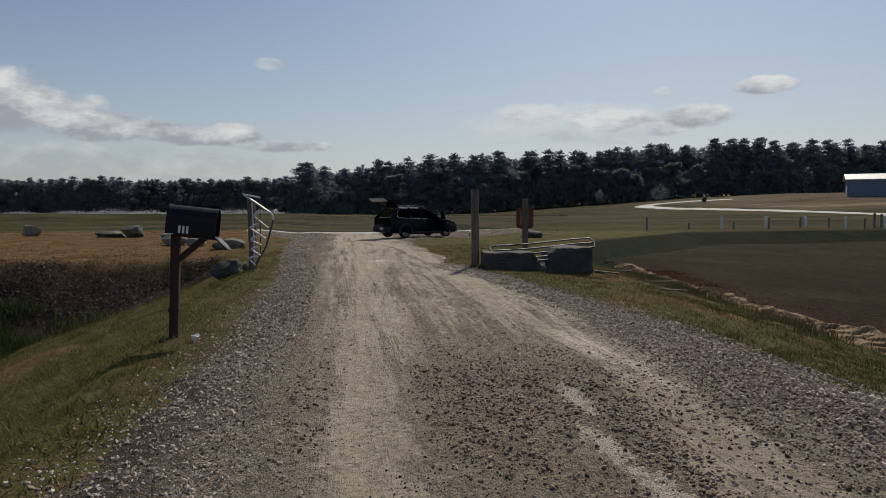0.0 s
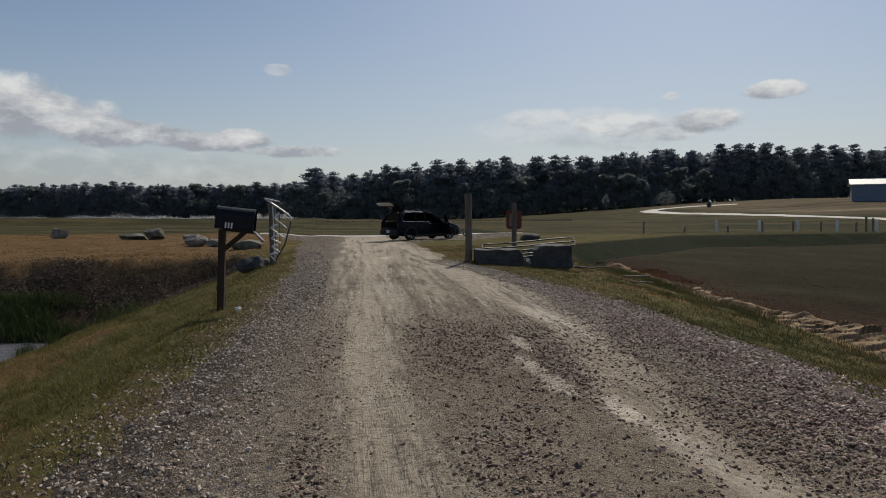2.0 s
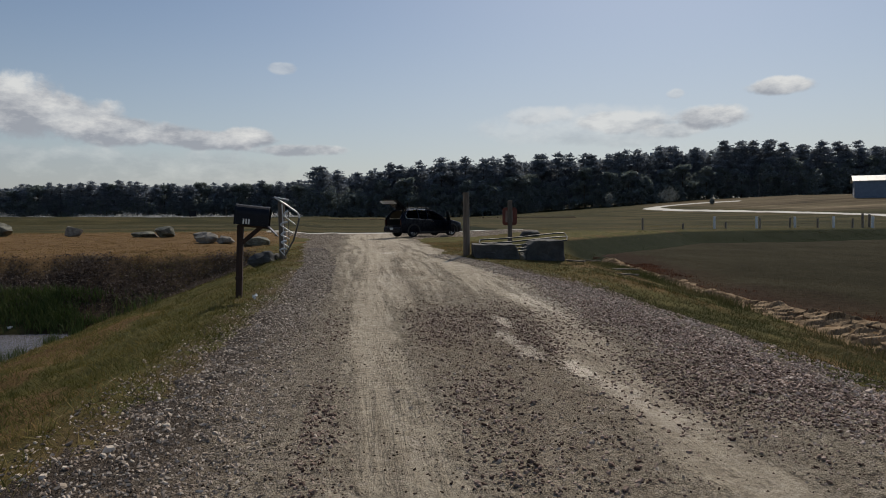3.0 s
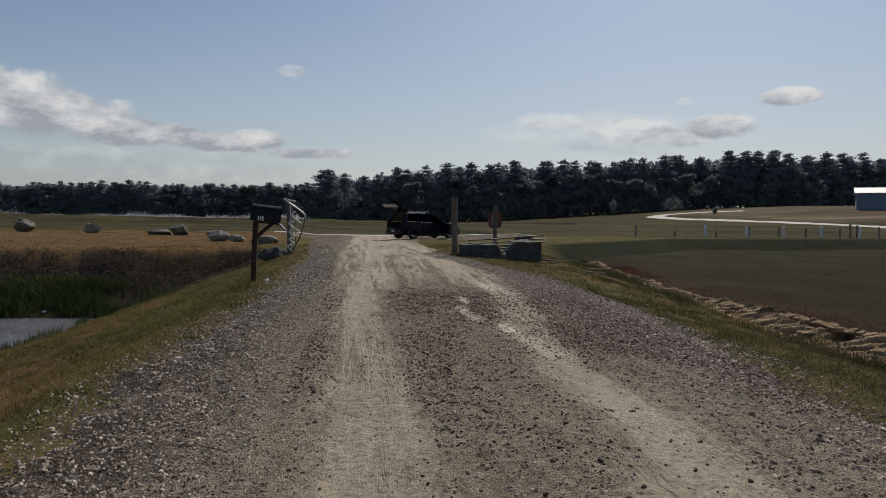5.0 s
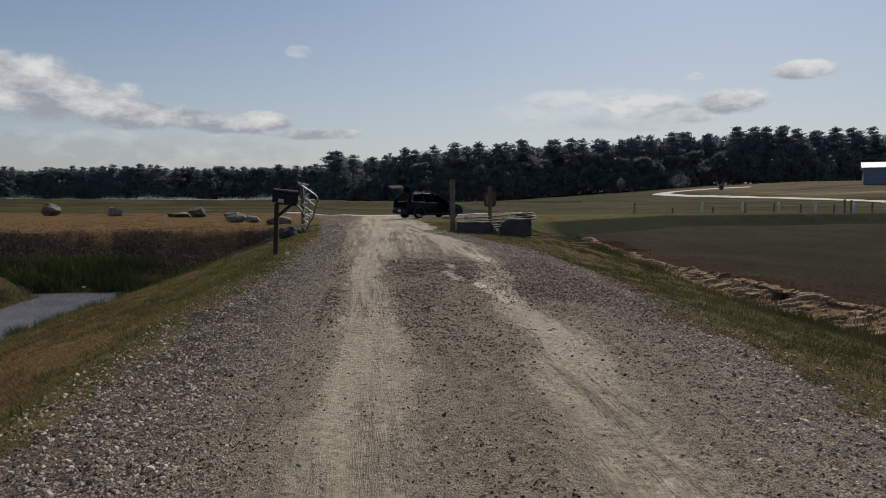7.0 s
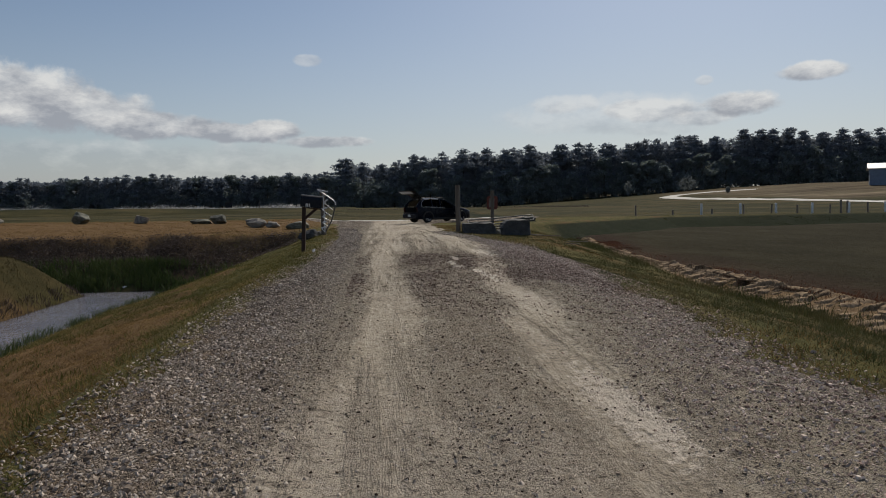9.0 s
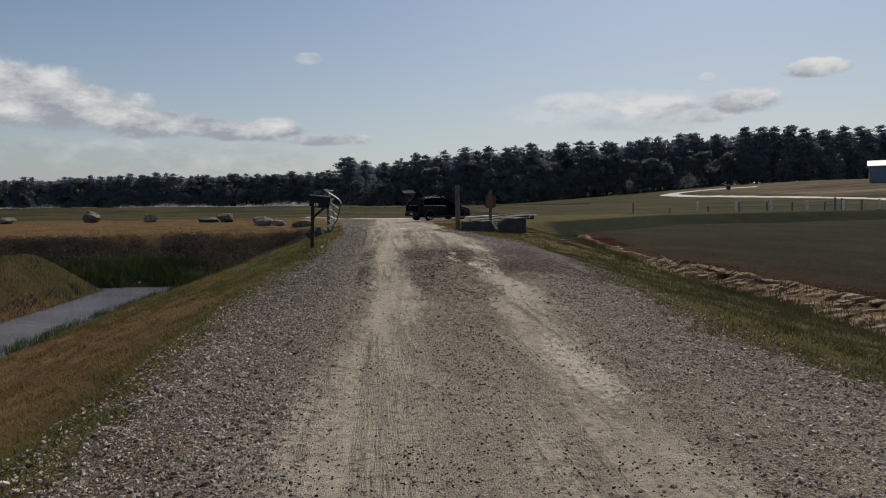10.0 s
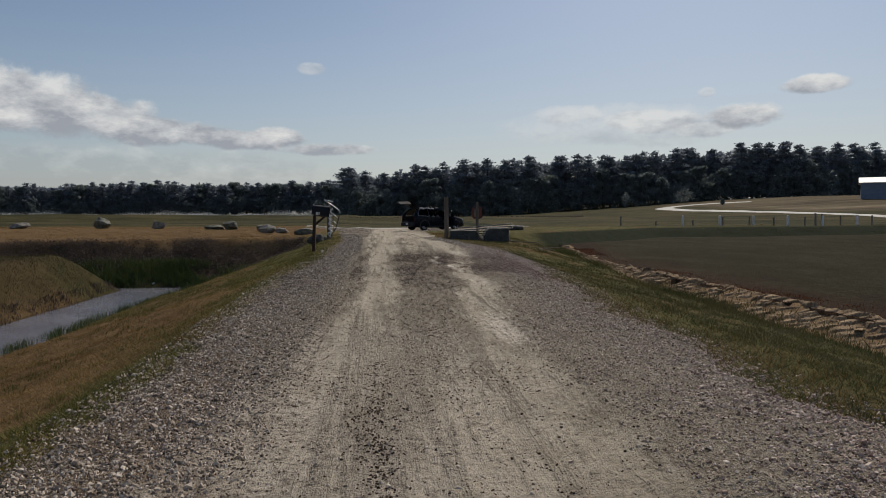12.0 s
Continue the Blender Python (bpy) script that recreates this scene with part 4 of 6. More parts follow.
boulder("boulder", -2.5, 16.45, at_ground(-2.5, 16.45) - 0.05, 0.85, 0.65, 0.42, 10, 21, M["dark_granite"], "small dark boulder beside the gate post")
boulder("boulder", -2.2, 16.6, at_ground(-2.2, 16.6), 0.26, 0.2, 0.2, 10, 22, M["granite"], "small pale stone beside the gate post")

# ---- gateway, right side ----


def round_post(name, x, y, h, r, lean, label, mat):
    e = thing(name, x, y, at_ground(x, y) - 0.05, 0, label, "post")
    bm = tube(bmesh.new(), [(0, 0, -0.3), (0.004, 0, h * 0.33), (lean * 0.5, 0.004, h * 0.66), (lean, 0, h - 0.02), (lean, 0, h)], r, 14, 0.93)
    part("shaft", bm, mat, e, smooth=False)
    return e


gp = round_post("gate_post", 3.16, 15.8, 1.81, 0.095, -0.01, "weathered grey round wooden gate post", M["old_wood"])
part("hinge_pin", tube(bmesh.new(), [(-0.09, -0.04, 0.72), (-0.15, -0.06, 0.72), (-0.15, -0.06, 0.80)], 0.014, 8), M["dull_steel"], gp, "rusty hinge pin")
part("hinge_pin", tube(bmesh.new(), [(-0.09, -0.04, 1.45), (-0.14, -0.06, 1.45), (-0.14, -0.06, 1.52)], 0.012, 8), M["dull_steel"], gp, "rusty hinge pin")

sg = thing("sign_post", 4.69, 16.95, at_ground(4.75, 16.95) + 0.07, -8, "weathered wooden post carrying a faded red sign board", "sign")
part("post", boxed(0.135, 0.10, 1.93, pose(0, 0, 0.615), 0.012), M["old_wood"], sg)
bm = bmesh.new()
cut = [(-0.22, -0.21), (-0.17, -0.27), (0.17, -0.27), (0.22, -0.21), (0.22, 0.21), (0.17, 0.27), (-0.17, 0.27), (-0.22, 0.21)]
a = [bm.verts.new((p, 0.06, q + 1.10)) for p, q in cut]
b = [bm.verts.new((p, 0.075, q + 1.10)) for p, q in cut]
bm.faces.new(a)
bm.faces.new(b[::-1])
for k in range(8):
    bm.faces.new((a[k], a[(k + 1) % 8], b[(k + 1) % 8], b[k]))
board = part("sign_board", bm, M["red_sign"], sg, "faded red-brown board")
part("panel", boxed(0.22, 0.006, 0.36, pose(-0.02, 0.056, 1.10), 0.002), M["pale_sign"], board, "bleached inner panel")
for q in (0.95, 1.21):
    part("bolt", tube(bmesh.new(), [(0, -0.058, q), (0, 0.06, q)], 0.012, 8), M["dull_steel"], sg)



def hewn_block(prof, y0, depth, seed, label):
    """A split granite block: an outline of its face run back in depth, with rounded arrises and a rough skin."""
    cx = sum(p for p, q in prof) / len(prof)
    pts = []
    for (p, q), (p2, q2) in zip(prof, prof[1:] + prof[:1]):
        m = max(2, int(math.hypot(p2 - p, q2 - q) / 0.06))
        pts += [(p + (p2 - p) * k / m - cx, q + (q2 - q) * k / m) for k in range(m)]
    mid = (0.0, sum(q for p, q in pts) / len(pts))
    rings = [(0.0, k) for k in (0.25, 0.5, 0.75, 0.95)] + [(0.025, 0.985), (0.07, 1.0)] + [(depth * k, 1.0) for k in (0.25, 0.4, 0.55, 0.7, 0.85)] + [(depth - 0.05, 0.99), (depth, 0.93), (depth, 0.5)]
    bm = bmesh.new()
    vs = [[bm.verts.new((mid[0] + (p - mid[0]) * k, d + 0.05 * (p / 0.6) ** 2 * 0.6, mid[1] + (q - mid[1]) * k)) for p, q in pts] for d, k in rings]
    n = len(pts)
    for r1, r2 in zip(vs, vs[1:]):
        for k in range(n):
            bm.faces.new((r1[k], r1[(k + 1) % n], r2[(k + 1) % n], r2[k]))
    bm.faces.new(vs[0])
    bm.faces.new(vs[-1])
    off = Vector((seed * 3.1, seed * 1.7, 0))
    for v in bm.verts:
        c = v.co
        v.co = c + Vector((noise.noise(c * 3 + off), noise.noise(c * 3.3 - off), noise.noise(c * 2.7 + off * 2))) * 0.035 + Vector((noise.noise(c * 11 + off), noise.noise(c * 12), noise.noise(c * 10 - off))) * 0.012
    ob = part("granite_block", bm, M["dark_granite"], smooth=False)
    ob.matrix_basis = pose(cx, y0, 0)
    return tagged(ob, label, "boulder", "blocks under the gate")


hewn_block([(3.36, -0.08), (3.30, 0.30), (3.28, 0.55), (3.8, 0.57), (4.42, 0.56), (4.52, 0.42), (4.60, 0.10), (4.60, -0.08)], 15.2, 0.62, 3, "split dark granite block under a fallen gate")
hewn_block([(4.70, -0.08), (4.74, 0.25), (4.86, 0.52), (4.98, 0.63), (5.3, 0.67), (5.80, 0.65), (5.87, 0.5), (5.89, -0.08)], 15.2, 0.8, 5, "broad dark granite block with a sloping shoulder under a fallen gate")
boulder("boulder", 10.4, 36.2, at_ground(10.4, 36.2) - 0.12, 1.2, 1.0, 0.5, 0, 35, M["dark_granite"], "broad dark boulder in the pasture beyond the gate", 0.4)
boulder("boulder", 4.66, 15.32, 0.08, 0.24, 0.2, 0.24, 0, 34, M["granite"], "small pale stone between two granite blocks")

# the tube gate that lies across the two blocks
fg = thing("farm_gate", 3.50, 15.52, 0.44, 0, "grey tubular steel farm gate lying across granite blocks", "gate")


def gate_point(u, v):
    """u along the gate, v across it: it lies tilted, its far side higher."""
    return Vector((0.05 + u, 0.12 + v * 0.56 + 0.06 * u, 0.05 + 0.055 * u + v * 0.23 - 0.02 * math.sin(u * 2.0)))


for v, u1 in ((-0.75, 1.75), (-0.45, 1.9), (-0.1, 2.5), (0.32, 2.6), (0.75, 2.6)):
    part("rail", tube(bmesh.new(), [gate_point(u, v) for u in np.linspace(0.05 if v < 0.7 else 0.15, u1, 9)], 0.020, 8), M["dull_steel"], fg)
for dz in (0.10, 0.19, 0.28):
    part("rail", tube(bmesh.new(), [gate_point(1.25, -0.78) - Vector((0, 0.02, dz + 0.05)), gate_point(2.05, -0.7) - Vector((0, 0.02, dz - 0.02))], 0.018, 8), M["dull_steel"], fg)
q = [gate_point(0.12, -0.75), gate_point(0.03, -0.68), gate_point(0.0, -0.5), gate_point(0.0, 0.5), gate_point(0.04, 0.68), gate_point(0.15, 0.75)]
part("end_stile", tube(bmesh.new(), q, 0.022, 8), M["dull_steel"], fg)
part("end_stile", tube(bmesh.new(), [gate_point(2.6, 0.76), gate_point(2.62, 0.3), gate_point(2.52, -0.12)], 0.018, 8), M["dull_steel"], fg)

for x0, y0, l, rz, w in ((6.75, 16.6, 1.3, -6, 0.09), (7.5, 15.6, 1.5, 8, 0.1), (6.1, 15.0, 0.6, -50, 0.07), (6.9, 13.6, 0.8, -20, 0.08), (9.2, 2.2, 0.9, 15, 0.08), (10.0, 26.5, 1.7, -4, 0.12)):
    p = thing("timber_plank", x0, y0, at_ground(x0, y0) + 0.035, rz, "weathered loose timber plank on the ground", "plank", "loose planks")
    part("board", boxed(l, w, 0.035, pose(0, 0, 0, 0, 2, 0), 0.006), M["old_wood"], p)

# ---- gateway, left side ----
round_post("gate_post", -2.0, 16.35, 1.66, 0.102, -0.02, "weathered grey wooden gate post with a bent gate end", M["old_wood"])
lg = thing("gate_end", -2.04, 16.15, at_ground(-1.98, 16.2) + 0.02, 0, "bent galvanised steel gate end leaning on the post", "gate")
part("top_bar", tube(bmesh.new(), [(0.24, 0.0, 1.63), (0.0, 0, 1.68), (-0.14, 0, 1.71)], 0.02, 8), M["galvanised"], lg)
part("frame_tube", tube(bmesh.new(), [(-0.13, 0, 1.70), (0.20, -0.02, 1.48), (0.46, -0.03, 1.29), (0.525, -0.03, 1.21), (0.53, -0.03, 1.12)], 0.024, 8), M["galvanised"], lg)
part("side_tube", tube(bmesh.new(), [(0.53, -0.03, 1.12), (0.48, -0.03, 0.92), (0.36, -0.02, 0.50), (0.24, -0.02, 0.30), (0.12, 0, 0.08)], 0.022, 8), M["dull_steel"], lg, "rusted lower tube")
part("inner_tube", tube(bmesh.new(), [(0.06, 0.0, 1.52), (0.07, 0, 1.2), (0.09, 0, 0.7), (0.10, 0, 0.14)], 0.014, 8), M["galvanised"], lg)
part("inner_tube", tube(bmesh.new(), [(0.235, 0.02, 1.36), (0.235, 0.02, 0.9), (0.23, 0.02, 0.3)], 0.013, 8), M["dull_steel"], lg)
for a, b, c in (((0.235, 1.33), (0.11, 1.19), (0.42, 0.94)), ((0.205, 1.02), (0.01, 0.935), (0.36, 0.69)), ((0.15, 0.735), (0.03, 0.655), (0.25, 0.55)), ((0.175, 0.485), (0.03, 0.44), (0.24, 0.31)), ((0.17, 0.27), (-0.03, 0.235), (0.12, 0.08))):
    br = part("lattice_brace", tube(bmesh.new(), [(a[0], -0.03, a[1]), ((a[0] + b[0]) / 2 - 0.02, -0.035, (a[1] + b[1]) / 2 + 0.015), (b[0], -0.035, b[1])], 0.03, 8), M["galvanised"], lg, "bent pale lattice brace")
    part("brace_end", tube(bmesh.new(), [(b[0], -0.035, b[1]), (c[0], -0.035, c[1])], 0.017, 8), M["galvanised"], br)

# ---- mailbox ----
mx_, my_ = -1.90, 8.28
mb = thing("mailbox", mx_, my_, at_ground(mx_, my_) + 0.05, 0, "black metal mailbox with its door hanging open on a brown post", "mailbox")
part("post", boxed(0.10, 0.10, 1.50, pose(-0.005, 0, 0.40, 0, 2.4, 0), 0.008), M["brown_wood"], mb)
part("collar", boxed(0.116, 0.116, 0.05, pose(-0.012, 0, 0.27, 0, 2.4, 0), 0.006), M["brown_wood"], mb)
part("brace", boxed(0.07, 0.07, 0.40, pose(0.205, 0, 0.985, 0, 50, 0), 0.006), M["brown_wood"], mb)
part("arm", boxed(0.50, 0.14, 0.03, pose(0.25, 0, 1.118, 0, 6.5, 0), 0.005), M["brown_wood"], mb)
SAG = pose(0.02, 0, 1.165, 0, 6.5, 0)
prof = [(-0.145, 0.0), (0.145, 0.0)] + [(0.145 * math.cos(a), 0.18 + 0.145 * math.sin(a)) for a in np.linspace(0, math.pi, 13)]


def shell(bm, spans, close=True):
    """A run of mailbox-shaped sections: place along the box and scale."""
    rg = [[bm.verts.new(SAG @ Vector((xx, p * k, (q - 0.14) * k + 0.14))) for p, q in prof] for xx, k in spans]
    for r1, r2 in zip(rg, rg[1:]):
        for k in range(len(prof)):
            k2 = (k + 1) % len(prof)
            bm.faces.new((r1[k], r1[k2], r2[k2], r2[k]))
    if close:
        bm.faces.new(rg[0])
        bm.faces.new(rg[-1])
    return bm


part("box", shell(bmesh.new(), [(0.44, 0.95), (-0.06, 0.95), (-0.06, 1.0), (-0.05, 1.0), (0.46, 1.0), (0.46, 0.955)], False), M["black_paint"], mb)
part("back_plate", shell(bmesh.new(), [(-0.075, 1.0), (-0.085, 1.035), (-0.055, 1.035), (-0.05, 1.0)]), M["black_paint"], mb)
part("front_rim", shell(bmesh.new(), [(0.425, 1.0), (0.43, 1.025), (0.465, 1.025), (0.468, 0.96)], False), M["black_paint"], mb)
dr = new("door")
dr.parent = mb
dr.matrix_basis = SAG @ pose(0.47, 0, 0.0, 0, 130, 0) @ Matrix.Diagonal((1, 1, 0.66, 1))
for nm, mt, x0, x1, k in (("door_skin", "black_paint", 0.0, 0.012, 1.03), ("door_lining", "tin", -0.004, -0.001, 0.72)):
    bm = bmesh.new()
    rg = [[bm.verts.new((xx, p * k, (q - 0.14) * k + 0.14)) for p, q in prof] for xx in (x0, x1)]
    for k_ in range(len(prof)):
        bm.faces.new((rg[0][k_], rg[0][(k_ + 1) % len(prof)], rg[1][(k_ + 1) % len(prof)], rg[1][k_]))
    bm.faces.new(rg[0])
    bm.faces.new(rg[1])
    part(nm, bm, M[mt], dr, "bare tin inner face" if mt == "tin" else "")
part("handle", boxed(0.03, 0.05, 0.02, pose(0.025, 0, 0.26), 0.004), M["black_paint"], dr)
part("flag", boxed(0.13, 0.006, 0.05, SAG @ pose(0.36, -0.155, 0.06), 0.002), M["black_paint"], mb)
part("flag_pivot", tube(bmesh.new(), [SAG @ Vector((0.30, -0.14, 0.06)), SAG @ Vector((0.30, -0.16, 0.06))], 0.012, 8), M["black_paint"], mb)
for k in range(3):
    part("figure_bar", boxed(0.024, 0.004, 0.085, SAG @ pose(0.07 + 0.043 * k, -0.1475, 0.055), 0.001), M["white_paint"], mb, "white figure strip")

bm = bmesh.new()
bmesh.ops.create_icosphere(bm, subdivisions=2, radius=0.07)
for v in bm.verts:
    v.co *= 0.6 + 0.8 * noise.noise(v.co * 30)
    v.co.z *= 0.8
lit = part("litter", bm, M["paper"])
lit.matrix_basis = pose(-1.62, 7.95, at_ground(-1.62, 7.95) + 0.06)
tagged(lit, "crumpled white litter lying in the grass", "litter")

bm = bmesh.new()
bmesh.ops.create_icosphere(bm, subdivisions=2, radius=0.12)
for v in bm.verts:
    v.co *= 0.6 + 0.8 * noise.noise(v.co * 18)
    v.co.z *= 0.5
lit = part("litter", bm, M["paper"])
lit.matrix_basis = pose(-10.3, 18.6, max(-2.05, at_ground(-10.3, 18.6)) + 0.03)
tagged(lit, "scrap of white litter at the ditch water's edge", "litter")

# ---- fence on the far side of the bog ----
FENCE = "posts of the field fence"


def fence_post(x, y, h, w, mat, label):
    e = thing("fence_post", x, y, at_ground(x, y) - 0.03, rng.uniform(-8, 8), label, "post", FENCE)
    part("shaft", boxed(w, w, h + 0.3, pose(0, 0, h / 2 - 0.15, rng.uniform(-1.5, 1.5), rng.uniform(-1.5, 1.5), 0), 0.02), mat, e)
    return e


for x in (29.2, 32.9, 36.3, 39.8, 43.4, 47.0, 50.5):
    fence_post(x, 49, 1.0, 0.16, M["white_paint"], "white painted square fence post")
for x, h in ((23.15, 0.95), (26.6, 0.5), (30.3, 0.55), (33.3, 0.85), (36.0, 0.9), (38.5, 0.85), (41.7, 0.9), (45.4, 1.0), (48.7, 0.9)):
    fence_post(x, 49.2, h, 0.12, M["fence_wood"], "dark weathered wooden fence post")
fence_post(43.6, 50.4, 1.3, 0.14, M["fence_wood"], "tall dark wooden fence post")
fence_post(44.4, 50.6, 1.2, 0.14, M["fence_wood"], "tall dark wooden fence post")
for zz_ in (0.4, 0.85):
    w = thing("fence_wire", 23.15, 49.1, at_ground(30, 49), 0, "thin slack grey fence wire", "wire", "fence wires")
    part("strand", tube(bmesh.new(), [(u, 0, zz_ - 0.03 * math.sin(u)) for u in np.linspace(0, 27.5, 40)], 0.006, 4), M["dull_steel"], w)

# ---- the parked car ----
CAR = (4.45, 39.7, 31.0)


def car_ring(x, zs, zb, zt, wb, wt):
    """Half section from sill to the middle of the top, then mirrored."""
    half = [(0.90 * wb, zs), (0.985 * wb, zs + 0.10), (wb, zs + 0.6 * (zb - zs)), (0.985 * wb, zb), (0.6 * wt + 0.4 * wb if zt - zb > 0.2 else 0.95 * wb, zb + 0.6 * (zt - zb)), (wt, zt - 0.05 * (zt - zb) - 0.02), (wt * 0.75, zt), (0, zt + 0.012)]
    return [(x, -y, z) for y, z in half] + [(x, y, z) for y, z in half[-2::-1]]


car = thing("car", CAR[0], CAR[1], at_ground(CAR[0], CAR[1]) + 0.03, CAR[2], "dark blue-black estate car with its tailgate and front door open", "car")
ST = [(2.46, 0.36, 0.56, 0.66, 0.62, 0.50), (2.40, 0.28, 0.66, 0.80, 0.80, 0.66), (2.20, 0.25, 0.78, 0.92, 0.90, 0.78), (1.75, 0.21, 0.90, 1.02, 0.94, 0.84), (1.15, 0.20, 1.00, 1.12, 0.955, 0.86),
      (0.85, 0.20, 1.03, 1.26, 0.96, 0.80), (0.15, 0.20, 1.05, 1.64, 0.965, 0.70), (-0.40, 0.20, 1.06, 1.72, 0.965, 0.70), (-1.10, 0.20, 1.08, 1.745, 0.965, 0.70), (-1.70, 0.25, 1.10, 1.71, 0.96, 0.68), (-2.08, 0.28, 1.11, 1.50, 0.94, 0.70), (-2.38, 0.34, 1.02, 1.14, 0.90, 0.78)]
bm = bmesh.new()
rings = [car_ring(*s) for s in ST]
vs = [[bm.verts.new(p) for p in q] for q in rings]
OPEN = {(i_, k) for i_ in range(5, 10) for k in (3, 4, 9, 10)} | {(5, k) for k in (5, 6, 7, 8)} | {(i_, k) for i_ in (9, 10) for k in (5, 6, 7, 8)}
for i_ in range(len(vs) - 1):
    for k in range(len(vs[0]) - 1):
        if (i_, k) not in OPEN:
            bm.faces.new((vs[i_][k], vs[i_][k + 1], vs[i_ + 1][k + 1], vs[i_ + 1][k]))
bm.faces.new(vs[0])
n_ = len(vs[0])
for a, b in zip(vs, vs[1:]):
    bm.faces.new((a[0], a[-1], b[-1], b[0]))
# the sill of the open hatch
bm.faces.new((vs[-1][0], vs[-1][1], vs[-1][13], vs[-1][14]))
bm.faces.new((vs[-1][1], vs[-1][2], vs[-1][12], vs[-1][13]))
body = part("body", bm, M["car_paint"], car, smooth=True)
body.data.materials[0] = M["car_paint"]
bm = bmesh.new()
box(bm, 1.5, 1.45, 0.03, pose(-1.6, 0, 0.66))
box(bm, 0.03, 1.45, 0.85, pose(-0.85, 0, 1.08))
box(bm, 2.6, 1.6, 0.03, pose(0.0, 0, 0.42))
part("cargo_floor", bm, M["rubber"], car, "dark empty boot lining")
part("rear_seat", boxed(0.16, 1.5, 0.95, pose(-0.98, 0, 1.05, 0, -8, 0), 0.06, 3), M["tan_cloth"], car)
for sgn in (-1, 1):
    part("headrest", boxed(0.10, 0.28, 0.18, pose(-1.05, 0.4 * sgn, 1.56), 0.04, 2), M["tan_cloth"], car)
    part("front_seat", boxed(0.18, 0.52, 0.8, pose(0.0, 0.38 * sgn, 1.0, 0, -12, 0), 0.06, 3), M["tan_cloth"], car)
    part("boot_lining", boxed(1.3, 0.03, 0.55, pose(-1.62, 0.80 * sgn, 0.86), 0.01, 1), M["trim"], car)


def wheel(x, y):
    e = new("wheel")
    e.parent = car
    e.matrix_basis = pose(x, y, 0.355, 90, 0, 0)
    bm = bmesh.new()
    prof = [(0.24, -0.11), (0.33, -0.11), (0.355, -0.08), (0.36, 0.0), (0.355, 0.08), (0.33, 0.11), (0.24, 0.11)]
    rg = [[bm.verts.new((r * math.cos(a), r * math.sin(a), h)) for r, h in prof] for a in np.linspace(0, 2 * math.pi, 28, endpoint=False)]
    for k in range(28):
        a, b = rg[k], rg[(k + 1) % 28]
        for j in range(len(prof) - 1):
            bm.faces.new((a[j], a[j + 1], b[j + 1], b[j]))
    part("tyre", bm, M["rubber"], e, smooth=True)
    bm = bmesh.new()
    s = 1 if y < 0 else -1
    bmesh.ops.create_cone(bm, cap_ends=True, segments=28, radius1=0.245, radius2=0.245, depth=0.05, matrix=pose(0, 0, 0.02 * s))
    part("hub", bm, M["trim"], e)
    bm = bmesh.new()
    for k in range(5):
        a = 72 * k
        for d in (-7, 7):
            box(bm, 0.20, 0.028, 0.03, pose(0, 0, 0.075 * s, 0, 0, a + d) @ pose(0.125, 0, 0), 0.006, 1)
    bmesh.ops.create_cone(bm, cap_ends=True, segments=16, radius1=0.06, radius2=0.05, depth=0.04, matrix=pose(0, 0, 0.08 * s))
    tube(bm, [(0.235 * math.cos(a), 0.235 * math.sin(a), 0.09 * s) for a in np.linspace(0, 2 * math.pi, 29)], 0.012, 6)
    part("rim", bm, M["alloy"], e, "silver alloy rim")
    bm = bmesh.new()
    tube(bm, [(0.43 * math.cos(a), 0.43 * math.sin(a), (0.115 if y < 0 else -0.115)) for a in np.linspace(-0.25, math.pi + 0.25, 16)], 0.06, 6)
    return e, bm


for x in (1.48, -1.48):
    for y in (-0.83, 0.83):
        e, arch = wheel(x, y)
        part("wheel_arch", arch, M["trim"], car, m=pose(x, y, 0.355, 90, 0, 0))
part("sill", boxed(2.2, 0.06, 0.12, pose(0, -0.93, 0.30), 0.02), M["trim"], car)
part("sill", boxed(2.2, 0.06, 0.12, pose(0, 0.93, 0.30), 0.02), M["trim"], car)
part("rear_bumper", boxed(0.16, 1.78, 0.30, pose(-2.40, 0, 0.46), 0.06, 3), M["car_paint"], car)
part("front_bumper", boxed(0.14, 1.5, 0.26, pose(2.42, 0, 0.42), 0.06, 3), M["trim"], car)
part("number_plate", boxed(0.012, 0.32, 0.15, pose(-2.49, 0, 0.52), 0.004), M["plate"], car, "pale number plate")


def pane(spans, ks, name, mat="glass"):
    """A pane that fills an opening of the body."""
    bm = bmesh.new()
    g = {}
    for i_ in spans:
        for k in ks:
            q = [(i_, k), (i_, k + 1), (i_ + 1, k + 1), (i_ + 1, k)]
            for c in q:
                if c not in g:
                    g[c] = bm.verts.new(Vector(rings[c[0]][c[1]]))
            bm.faces.new([g[c] for c in q])
    ob = part(name, bm, M[mat], car)
    ob.visible_shadow = False
    return ob


def pillar(ids, r_, name):
    pts = [Vector(rings[i_][k]) for i_, k in ids]
    part(name, tube(bmesh.new(), pts, r_, 6), M["car_paint"], car)


